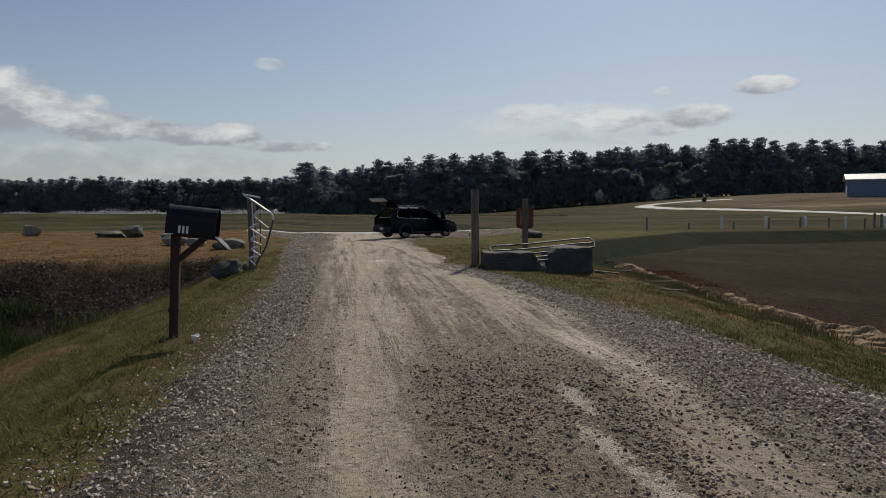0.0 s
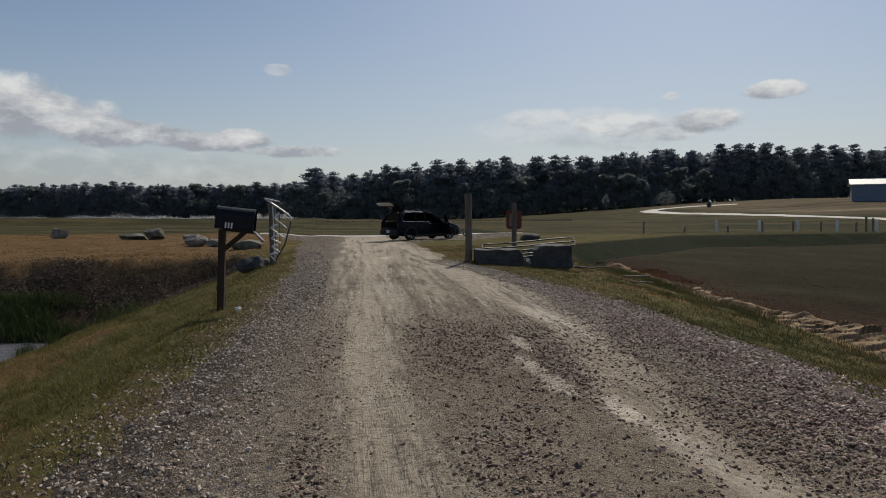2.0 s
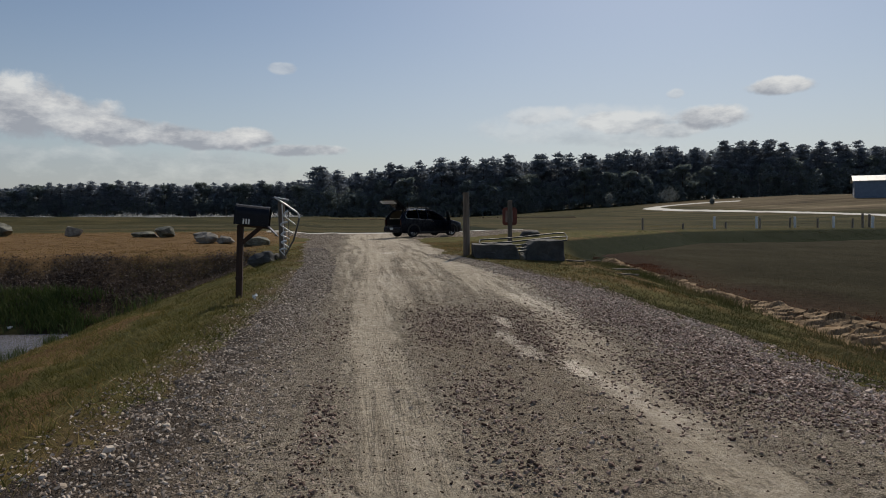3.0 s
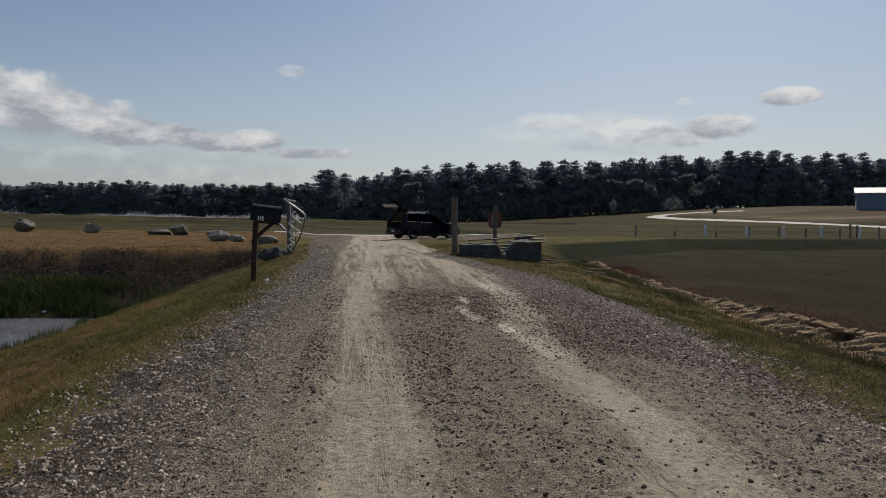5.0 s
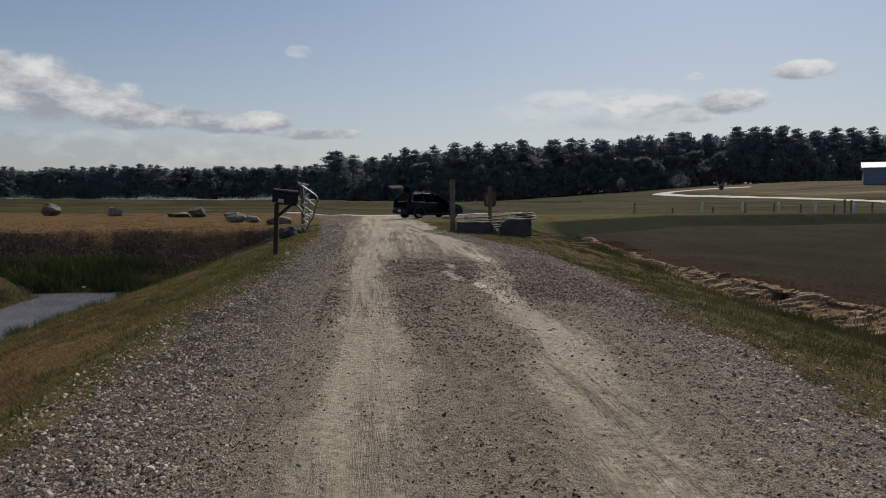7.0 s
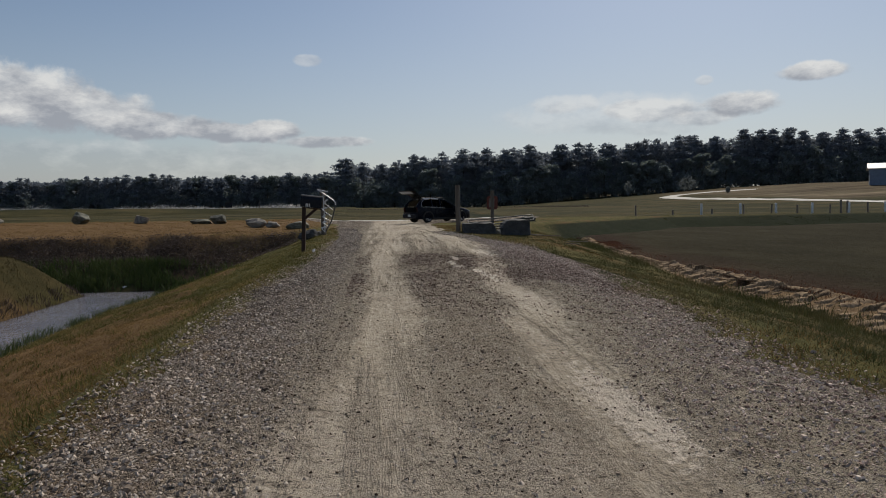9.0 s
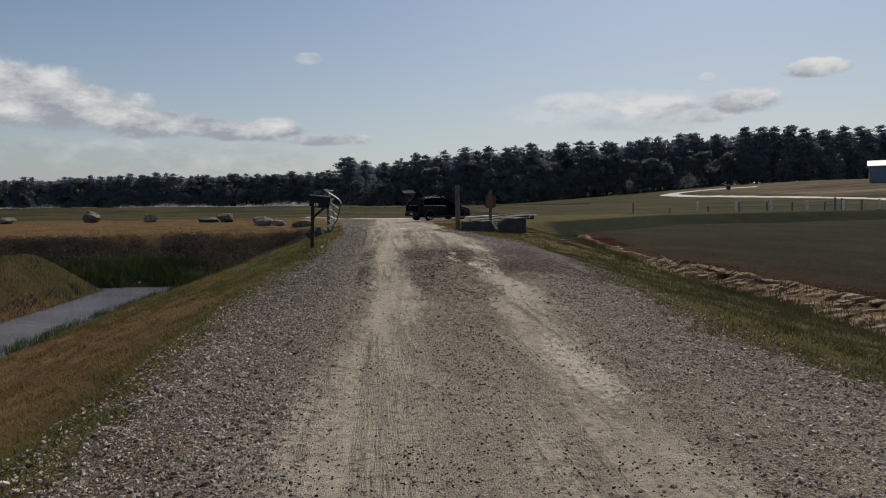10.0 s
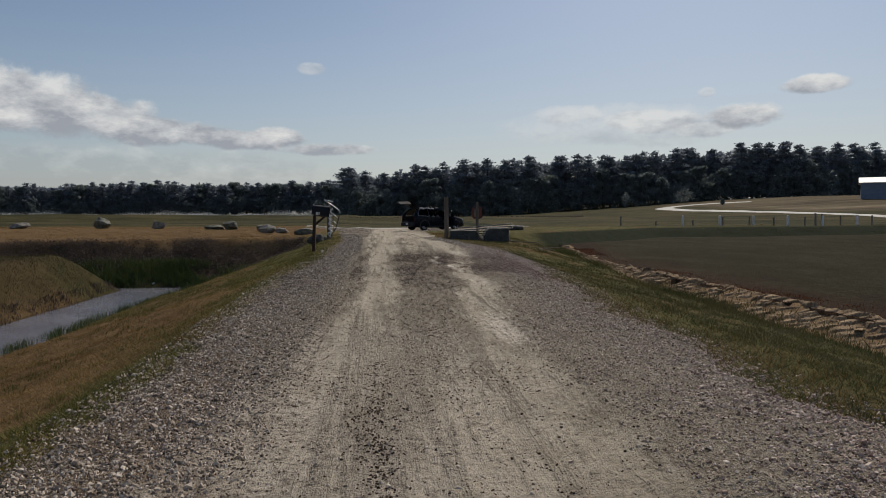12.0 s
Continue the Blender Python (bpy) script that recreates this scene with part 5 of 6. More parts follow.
pane((5,), (5, 6, 7, 8), "windscreen")
for s in (-1, 1):
    ks = (3, 4) if s < 0 else (9, 10)
    e0, e1, e2 = (3, 4, 5) if s < 0 else (11, 10, 9)
    pane((5, 6), ks, "side_window")
    pane((7,), ks, "side_window", "privacy_glass")
    pane((8, 9), ks, "side_window", "privacy_glass")
    for i_, rr in ((7, 0.05), (8, 0.05), (10, 0.06)):
        pillar([(i_, e0), (i_, e1), (i_, e2)], rr, "pillar")
    pillar([(5, e0), (5, e2), (6, e2), (7, e2)], 0.045, "pillar")
    pillar([(9, e2), (10, e2), (11, e2)], 0.05, "pillar")
    rim_ = [(-1.80, 1.60), (-1.98, 1.42), (-2.04, 1.24), (-1.98, 1.13)]
    part("window_trim", tube(bmesh.new(), [(x, s * (0.975 - 0.29 * max(0, (z - 1.06) / 0.66)), z) for x, z in [(0.1, 1.63), (-0.9, 1.66), (-1.7, 1.63)] + rim_ + [(-1.1, 1.105), (0.0, 1.085)]], 0.012, 6), M["chrome"], car, "bright window trim")
    part("roof_rail", tube(bmesh.new(), [(0.1, s * 0.64, 1.69), (0.0, s * 0.64, 1.755), (-0.8, s * 0.645, 1.80), (-1.6, s * 0.64, 1.775), (-1.8, s * 0.63, 1.72)], 0.015, 8), M["trim"], car)
    part("tail_lamp", boxed(0.10, 0.10, 0.34, pose(-2.33, s * 0.82, 0.93, 0, -8, 0), 0.03, 2), M["red_lens"], car, "red tail lamp")
    part("headlamp", boxed(0.34, 0.10, 0.13, pose(2.22, s * 0.78, 0.80, 0, 12, -s * 14), 0.03, 2), M["lamp_lens"], car, "clear headlamp")
    part("wing_mirror", boxed(0.12, 0.22, 0.15, pose(0.72, s * 1.05, 1.12), 0.04, 3), M["car_paint"], car)
    part("door_handle", boxed(0.18, 0.02, 0.03, pose(-0.1, s * 0.975, 0.98), 0.008), M["chrome"], car)
M["pale_lining"] = grained("pale_plastic_lining", (0.78, 0.80, 0.84), (0.86, 0.88, 0.91), 12.0, 0.6, 0.0, bump=0.0, dist=0.001)
# tailgate, swung up
tg = new("tailgate")
tg.parent = car
tg.matrix_basis = pose(-1.74, 0, 1.69, 0, 0, 0)
bm = bmesh.new()
prof = [(0.0, 0.02), (-0.30, 0.26), (-0.62, 0.47), (-0.88, 0.58), (-1.10, 0.58)]
wid = (0.60, 0.66, 0.74, 0.80, 0.78)
top = [[bm.verts.new((x, y * w, z)) for y in (-1, -0.6, 0, 0.6, 1)] for (x, z), w in zip(prof, wid)]
for a, b in zip(top, top[1:]):
    for k in range(4):
        bm.faces.new((a[k], a[k + 1], b[k + 1], b[k]))
bmesh.ops.solidify(bm, geom=bm.faces[:], thickness=0.07)
part("panel", bm, M["car_paint"], tg, smooth=True)
bm = bmesh.new()
q = [bm.verts.new(p) for p in ((-0.84, -0.76, 0.35), (-0.84, 0.76, 0.35), (-1.12, 0.76, 0.53), (-1.12, -0.76, 0.53))]
bm.faces.new(q)
bmesh.ops.solidify(bm, geom=bm.faces[:], thickness=0.012)
part("inner_lining", bm, M["pale_lining"], tg, "pale inner lining")
bm = bmesh.new()
q = [bm.verts.new(p) for p in ((-0.12, -0.5, 0.15), (-0.12, 0.5, 0.15), (-0.58, 0.58, 0.475), (-0.58, -0.58, 0.475))]
bm.faces.new(q)
bmesh.ops.solidify(bm, geom=bm.faces[:], thickness=0.015)
part("rear_window", bm, M["privacy_glass"], tg, m=pose(-0.02, 0, 0.035))
for s in (-1, 1):
    part("gas_strut", tube(bmesh.new(), [(-0.30, s * 0.66, -0.28), (-0.62, s * 0.68, 0.40)], 0.012, 6), M["trim"], tg)

# front passenger door, swung open
fd = new("front_door")
fd.parent = car
fd.matrix_basis = pose(1.02, -0.97, 0, 0, 0, 68)
bm = bmesh.new()
box(bm, 1.02, 0.07, 0.66, pose(-0.51, 0, 0.70), 0.03, 2)
part("door_skin", bm, M["car_paint"], fd)
bm = bmesh.new()
tube(bm, [(-0.06, 0.02, 1.02), (-0.40, 0.10, 1.40), (-0.62, 0.16, 1.56), (-0.98, 0.17, 1.58), (-1.0, 0.03, 1.03)], 0.022, 6)
part("window_frame", bm, M["trim"], fd)
bm = bmesh.new()
q = [bm.verts.new(p) for p in ((-0.10, 0.02, 1.03), (-0.97, 0.03, 1.03), (-0.96, 0.165, 1.56), (-0.63, 0.16, 1.55))]
bm.faces.new(q)
bmesh.ops.solidify(bm, geom=bm.faces[:], thickness=0.01)
part("door_window", bm, M["glass"], fd)

# ---- barn, lane and far things on the rise ----


def barn(x, y, rz):
    e = thing("barn", x, y, at_ground(x, y) - 0.3, rz, "long blue-grey metal barn with a pale sheet roof", "barn")
    L, W, H, R = 36.0, 12.0, 4.3, 1.5
    bm = bmesh.new()
    box(bm, L, 0.3, H, pose(0, -W / 2, H / 2))
    box(bm, L, 0.3, H, pose(0, W / 2, H / 2))
    part("wall", bm, M["blue_wall"], e)
    for s in (-1, 1):
        bm = bmesh.new()
        prof = [(-W / 2, 0), (W / 2, 0), (W / 2, H), (0, H + R), (-W / 2, H)]
        a = [bm.verts.new((s * L / 2, p, q)) for p, q in prof]
        b = [bm.verts.new((s * (L / 2 - 0.3), p, q)) for p, q in prof]
        bm.faces.new(a)
        bm.faces.new(b)
        for k in range(5):
            bm.faces.new((a[k], a[(k + 1) % 5], b[(k + 1) % 5], b[k]))
        part("gable_wall", bm, M["blue_wall"], e)
    a = math.degrees(math.atan2(R, W / 2))
    for s in (-1, 1):
        bm = boxed(L + 1.2, math.hypot(R, W / 2) + 0.7, 0.18, pose(0, s * (W / 4 + 0.15), H + R / 2 + 0.1, -s * a, 0, 0))
        rf = part("roof", bm, M["metal_roof"], e)
        for k in range(18):
            part("seam", boxed(0.08, math.hypot(R, W / 2) + 0.7, 0.07, pose(-L / 2 + 1 + k * 1.95, s * (W / 4 + 0.15), H + R / 2 + 0.23, -s * a, 0, 0)), M["metal_roof"], rf)
    for k in range(15):
        part("wall_rib", boxed(0.1, 0.06, H, pose(-L / 2 + 1 + k * 2.3, -W / 2 - 0.17, H / 2)), M["blue_wall"], e)
    part("door", boxed(0.1, 2.8, 2.8, pose(-L / 2 - 0.06, -2, 1.4)), M["white_paint"], e, "pale sliding door")
    return e


barn(145.9, 151.3, -36)
pole = thing("light_pole", 135, 210, at_ground(135, 210), 0, "slim grey light pole before dark woods", "pole")
part("shaft", tube(bmesh.new(), [(0, 0, -0.3), (0, 0, 7.6)], 0.12, 8, 0.6), M["dull_steel"], pole)
part("lamp_head", boxed(0.9, 0.3, 0.16, pose(0.4, 0, 7.6), 0.05), M["galvanised"], pole)
bush(107, 218, 3.4, 5.4, "round grey-green bush on the rise before the woods")
bush(97, 171.7, 0.55, 1.7, "small dark shrub beside the far lane")

bush(87, 221, 1.3, 5.6, "narrow ragged young tree before the woods")
ribbon("far_lane", [(112, 176), (109, 179), (98, 187), (90, 187), (82, 181), (78, 165), (77.5, 149), (79, 128), (86, 108), (88, 98), (82, 88), (79, 76), (90, 58), (120, 40)], 6.0, "pale sunlit lane curving over the rise", 0.12)

box_ = thing("pump_box", -27, 118, at_ground(-27, 118) - 0.05, 10, "small dark pump box on a distant dike", "box")
part("casing", boxed(1.2, 0.9, 0.95, pose(0, 0, 0.47), 0.05), M["black_paint"], box_)
part("lid", boxed(1.3, 1.0, 0.08, pose(0, 0, 0.98), 0.02), M["trim"], box_)
stk = thing("stake", -21.5, 118, at_ground(-21.5, 118) - 0.05, 0, "thin dark stake on a distant dike", "stake")
part("shaft", tube(bmesh.new(), [(0, 0, -0.2), (0.02, 0, 1.3)], 0.09, 6), M["old_wood"], stk)

# ---- sprinkler spray along the far side of the bogs ----
p = []
for x in np.arange(-300, -12, 0.9):
    h = 0.9 * (0.75 + 0.35 * math.sin(x * 0.11) + 0.3 * math.sin(x * 0.37 + 1))
    m = 90
    p.append(np.column_stack([x + rng.normal(size=m) * 1.2, 330 + 0.1 * x + rng.normal(size=m) * 1.5, np.abs(rng.normal(size=m)) * max(0.25, h) + 0.25]))
p = np.concatenate(p)
p[:, 2] += ground_z(p[:, 0], p[:, 1])
v, f = tri_cloud(p, 0.22, 0.2)
tagged(new("water_spray", mesh_np("water_spray", v, f, M["mist"])), "line of white sprinkler spray over distant bogs", "spray", kind="stuff")

# ---- loose stones, grass and plants ----


def stones(name, x, y, size, zfun, mat, label, sink=0.35, plain=False, blunt=False):
    """Many small broken stones, joined."""
    n = len(x)
    t = (1 + math.sqrt(5)) / 2
    if blunt:
        base = np.array([(1.1, 0, -0.4), (0, 1.1, -0.4), (-1.1, 0, -0.4), (0, -1.1, -0.4), (0.6, 0.5, 0.6), (-0.5, 0.6, 0.6), (-0.6, -0.5, 0.6), (0.5, -0.6, 0.6)])
        tris = np.array([(0, 1, 4), (1, 5, 4), (1, 2, 5), (2, 6, 5), (2, 3, 6), (3, 7, 6), (3, 0, 7), (0, 4, 7), (4, 5, 6), (4, 6, 7)])
    elif plain:
        base = np.array([(1, 0.1, -0.3), (-1, -0.1, -0.3), (0.1, 0.9, -0.3), (-0.1, -0.9, -0.3), (0.45, 0.1, 0.45), (-0.4, -0.05, 0.5)]) * 1.15
        tris = np.array([(0, 2, 4), (2, 5, 4), (2, 1, 5), (1, 3, 5), (3, 4, 5), (3, 0, 4)])
    else:
        base = np.array([(-1, t, 0), (1, t, 0), (-1, -t, 0), (1, -t, 0), (0, -1, t), (0, 1, t), (0, -1, -t), (0, 1, -t), (t, 0, -1), (t, 0, 1), (-t, 0, -1), (-t, 0, 1)]) / 1.9
        tris = np.array([(0, 11, 5), (0, 5, 1), (0, 1, 7), (0, 7, 10), (0, 10, 11), (1, 5, 9), (5, 11, 4), (11, 10, 2), (10, 7, 6), (7, 1, 8), (3, 9, 4), (3, 4, 2), (3, 2, 6), (3, 6, 8), (3, 8, 9), (4, 9, 5), (2, 4, 11), (6, 2, 10), (8, 6, 7), (9, 8, 1)])
    k = len(base)
    v = base[None] * (1 + rng.uniform(-0.28, 0.28, (n, k, 1))) + rng.uniform(-0.2, 0.2, (n, k, 3)) * plain
    v = v * (size[:, None, None] * np.stack([rng.uniform(0.7, 1.25, n), rng.uniform(0.6, 1.0, n), rng.uniform(0.55, 1.0, n)], -1)[:, None, :])
    a = rng.uniform(0, 6.28, n)
    c, s = np.cos(a)[:, None], np.sin(a)[:, None]
    vx = v[:, :, 0] * c - v[:, :, 1] * s
    vy = v[:, :, 0] * s + v[:, :, 1] * c
    tilt = rng.normal(0, 0.35, (n, 1))
    vz = v[:, :, 2] + vx * tilt
    z = zfun(x, y) + size * sink * 0.5
    V = np.stack([vx + x[:, None], vy + y[:, None], vz + z[:, None]], -1).reshape(-1, 3)
    F = (tris[None] + k * np.arange(n)[:, None, None]).reshape(-1, 3)
    return tagged(new(name, mesh_np(name, V, F, mat)), label, "gravel", kind="stuff")


def tracks(x, y):
    """1 in the two pale wheel tracks, 0 away from them."""
    wob = 0.10 * rough_at(x * 3, y * 1.1, 0.4)
    a = np.abs(x + wob - np.interp(y, TRACK_Y, TRACK_1)) / np.interp(y, TRACK_Y, TRACK_W1)
    b = np.abs(x + wob - np.interp(y, TRACK_Y, TRACK_2)) / np.interp(y, TRACK_Y, TRACK_W2)
    return smooth_step((1.6 - np.minimum(a, b)) / 1.1)


def near_surface(x, y):
    return np.maximum(road_surface(x, y), under_road(x, y))


def road_sample(n, y0, y1, power):
    y = y0 + (y1 - y0) * rng.uniform(0, 1, n) ** power
    y = np.where(rng.uniform(0, 1, n) < 0.26, y0 - 8 * rng.uniform(0, 1, n) ** power, y) + rng.normal(0, 1.0, n)
    return rng.uniform(-2.6, 4.9, n), y


def gravel_cover(x, y):
    """How thickly stones lie: thin in the wheel tracks, in streaks along the road, thinning at the turf."""
    streak = 0.5 + 0.5 * np.sin(x * 7 + 1.5 * np.sin(y * 0.35)) * np.sin(y * 0.21 + x)
    patch = 0.5 + 0.5 * rough_at(x * 1.3, y * 0.9, 0.4)
    clump = np.clip(0.8 + 1.1 * rough_at(x * 5 + 3, y * 3.2, 0.5), 0.35, 1.2)
    bare = np.where((x > -0.9) & (x < 2.3), np.clip(0.75 + 1.3 * rough_at(x * 2.1 + 1, y * 1.3, 0.5), 0.2, 1), 1.0)
    for cx, cy, rx, ry, k in SILT_AND_GLINT:
        bare = bare * np.clip(((x - cx) / rx) ** 2 + ((y - cy) / ry) ** 2, 1 - 0.8 * k, 1)
    near = smooth_step((-1.5 - y) / 4)
    side = np.maximum(smooth_step((-0.2 - x) / 0.6), smooth_step((x - 2.7 + 1.1 * near) / 0.7))
    full = np.clip(1.05 - (0.98 - 0.15 * near) * tracks(x, y), 0.07, 1) * np.clip(0.3 + 0.5 * patch + 0.35 * streak, 0.15, 1) * clump * bare
    return np.clip(np.maximum(full * (0.33 + 0.12 * near), side * np.clip(0.55 + 0.5 * clump, 0, 1)), 0, 1) * np.clip(0.75 + edge_in(x, y) * 1.3, 0, 1) * np.clip(1.6 - (y - 2) / 9, 0.15, 1)


def coarse(x, y):
    """Larger stones towards both edges of the road."""
    return 1 + 0.5 * smooth_step((-0.35 - x) / 0.7) + 0.34 * smooth_step((x - 2.3) / 0.9) + 0.4 * smooth_step((x - 2.6) / 0.6) * smooth_step((y + 1) / 3)


x, y = road_sample(290000, -11.8, 13, 1.4)
keep = rng.uniform(size=len(x)) < gravel_cover(x, y)
x, y = x[keep], y[keep]
warm = x + rng.normal(0, 0.5, len(x)) > 1.9
for sel, mat, lab in ((~warm, "stone", "small grey gravel chips covering the road"), (warm, "flat_stone", "flat brownish gravel chips covering the road")):
    cx, cy = x[sel], y[sel]
    stones("gravel_chips", cx, cy, np.clip(rng.lognormal(-4.85, 0.36, len(cx)) * coarse(cx, cy), 0.004, 0.018), near_surface, M[mat], lab, 0.5, True)
for n_, x0, x1, y0, y1 in ((15000, -1.7, -0.35, 5, 22), (11000, 2.2, 4.4, 7, 17)):
    x, y = rng.uniform(x0, x1, n_), rng.uniform(y0, y1, n_)
    keep = (rng.uniform(size=n_) < np.clip(0.8 + rough_at(x * 4, y * 2), 0.3, 1)) & (np.abs(edge_in(x, y) - 0.33) < 0.42)
    x, y = x[keep], y[keep]
    stones("edge_gravel", x, y, np.clip(rng.lognormal(-4.2, 0.3, len(x)), 0.01, 0.028), near_surface, M["stone"], "band of pale coarse gravel along the turf", 0.5, True)
x, y = road_sample(30000, -11.8, 16, 1.5)
keep = rng.uniform(size=len(x)) < gravel_cover(x, y)
x, y = x[keep], y[keep]
warm = x + rng.normal(0, 0.5, len(x)) > 1.7
for sel, mat, lab in ((~warm, "stone", "loose grey crushed stones on the road"), (warm, "flat_stone", "loose brownish crushed stones on the road")):
    cx, cy = x[sel], y[sel]
    stones("gravel_stones", cx, cy, np.clip(rng.lognormal(-4.65, 0.34, len(cx)) * coarse(cx, cy), 0.007, 0.03), near_surface, M[mat], lab, 0.35, False, True)
x, y = road_sample(150000, -11.0, 16, 1.5)
keep = (edge_in(x, y) > 0.1) & (rng.uniform(size=len(x)) < np.clip(0.16 + 0.4 * np.exp(-((x - 1.05) / 0.45) ** 2) + 1.0 * np.exp(-((x - 0.2) / 0.10) ** 2) * (y < -7.6) - 0.25 * tracks(x, y) - 0.3 * smooth_step((x - 1.4) / 0.6) * (y < 0) + 0.9 * rough_at(x * 4, y * 2.5, 0.5), 0.05, 1) * np.clip(1.3 - (y - 2) / 8, 0.35, 1))
x, y = x[keep], y[keep]
stones("dark_pebbles", x, y, np.clip(rng.lognormal(-5.3, 0.42, len(x)), 0.003, 0.011), near_surface, M["pebble"], "dark pebbles scattered over sandy wheel tracks", 0.6, False, True)
# a dark trail of clods dropped in the middle of the road
y = rng.uniform(-10.9, -7.6, 1000)
x = 0.2 + 0.07 * np.sin(y * 2.1) + rng.normal(0, 0.085, 1000) + 0.05 * rough_at(y * 3, y)
keep = rng.uniform(size=1000) < np.clip(0.4 + 1.2 * rough_at(x * 2, y * 2.2, 0.4), 0.1, 0.8)
x, y = x[keep], y[keep]
stones("dark_clods", x, y, np.clip(rng.lognormal(-5.1, 0.4, len(x)), 0.004, 0.012), near_surface, M["pebble"], "trail of dark dirt clods along the road", 0.6, False, True)
# brown clods between and beside the wheel tracks
x, y = rng.uniform(-0.4, 3.8, 52000), rng.normal(2.6, 2.2, 52000)
bare = 1.0
for cx, cy, rx, ry, k in SILT_AND_GLINT:
    bare = bare * np.clip(((x - cx) / rx) ** 2 + ((y - cy) / ry) ** 2, 1 - 0.93 * k, 1)
keep = rng.uniform(size=len(x)) < bare * np.clip(1.0 - 1.3 * np.exp(-((x - 0.25) / 0.5) ** 2), 0, 1) * np.clip(1.15 - 0.8 * tracks(x, y), 0, 1) * np.clip(0.6 + 1.1 * rough_at(x * 3, y * 1.6, 0.4), 0.06, 1) * smooth_step((8.5 - y) / 3)
x, y = x[keep], y[keep]
stones("dirt_clods", x, y, np.clip(rng.lognormal(-4.7, 0.42, len(x)), 0.005, 0.02), near_surface, M["clod"], "brown dirt clods and broken stones on the road", 0.5, False, True)
# stones strewn into the turf at both edges
y = -11.5 + 33 * rng.uniform(0, 1, 1600) ** 1.3
x = np.where(rng.uniform(size=1600) < 0.5, np.interp(y, (-9, 0, 4, 8, 15), (-1.7, -1.65, -1.4, -1.05, -1.1)) - np.abs(rng.normal(0, 0.2, 1600)), np.interp(y, (-9, 0, 4, 8, 14), (3.35, 3.7, 4.2, 4.05, 3.35)) + np.abs(rng.normal(0, 0.25, 1600)))
stones("edge_stones", x, y, np.clip(rng.lognormal(-4.75, 0.4, 1600), 0.005, 0.022), near_surface, M["clod"], "pale stones strewn in the grass at the road's edge", 0.35, False, True)


def blades(name, x, y, z, h, w, mat, label, category="grass", lean=0.9, bent=False):
    """Many blades, joined; the tall ones are bent."""
    n = len(x)
    a = rng.uniform(0, 6.28, n)
    b = rng.uniform(0, 6.28, n)
    l = rng.uniform(0.1, 1.0, n) * lean * h
    side = np.stack([np.cos(a), np.sin(a), 0 * a], -1) * (w / 2)[:, None]
    bend = np.stack([np.cos(b), np.sin(b), 0 * b], -1) * l[:, None]
    base = np.stack([x, y, z], -1)
    tip = base + bend + np.stack([0 * h, 0 * h, h * 0.95], -1)
    if bent:
        mid = base + bend * 0.35 + np.stack([0 * h, 0 * h, h * 0.55], -1)
        V = np.stack([base - side, base + side, mid - side * 0.7, mid + side * 0.7, tip], 1).reshape(-1, 3)
        F = (np.array([(0, 1, 3), (0, 3, 2), (2, 3, 4)])[None] + 5 * np.arange(n)[:, None, None]).reshape(-1, 3)
    else:
        V = np.stack([base - side * 1.15, base + side * 1.15, tip], 1).reshape(-1, 3)
        F = np.arange(3 * n).reshape(-1, 3)
    return tagged(new(name, mesh_np(name, V, F, mat)), label, category, kind="stuff")


def tufted(n, x0, x1, y0, y1, power=1.0, spread=0.05, per=7, tail=0.0):
    """Tufts thinning out along the road; a tail of them goes on behind y0."""
    m = n // per
    cx = rng.uniform(x0, x1, m)
    cy = y0 + (y1 - y0) * rng.uniform(0, 1, m) ** power
    back = rng.uniform(0, 1, m) < tail
    cy = np.where(back, y0 - 8 * rng.uniform(0, 1, m) ** power, cy)
    if tail:
        cy = cy + rng.normal(0, 1.0, m)
    x = np.repeat(cx, per) + rng.normal(0, spread, m * per)
    y = np.repeat(cy, per) + rng.normal(0, spread, m * per)
    return x, y


# left verge
x, y = tufted(240000, -8.9, -1.5, -11, 24, 1.6, 0.07, 7, 0.28)
d = rough_at(x * 0.8, y * 0.8)
keep = (rng.uniform(size=len(x)) < np.clip(0.62 - edge_in(x, y) * 2.2 + 0.7 * rough_at(x * 4, y * 4), 0, 1)) & (edge_in(x, y) < 0.25)
x, y, d = x[keep], y[keep], d[keep]
dry = (rng.uniform(-0.5, 0.5, len(x)) + 2.0 * d + 1.5 * smooth_step((7 - y) / 9) * smooth_step((-1.45 - x) / 0.8) + 1.7 * smooth_step((-2.9 - x) / 1.6) * smooth_step((17 - y) / 6) - 0.35) > 0
g = ~dry
zz = ground_z(x, y) - 0.01
blades("verge_grass", x[g], y[g], zz[g], rng.uniform(0.02, 0.075, g.sum()) * (1 + 0.5 * np.exp(-((y[g] - 5) / 4.0) ** 2)), rng.uniform(0.006, 0.014, g.sum()), M["grass"], "short olive-green grass on the road bank", "grass", 2.4)
blades("dry_verge_grass", x[dry], y[dry], zz[dry], rng.uniform(0.02, 0.065, dry.sum()), rng.uniform(0.006, 0.013, dry.sum()), M["straw"], "short straw-coloured grass on the road bank", "grass", 2.4)
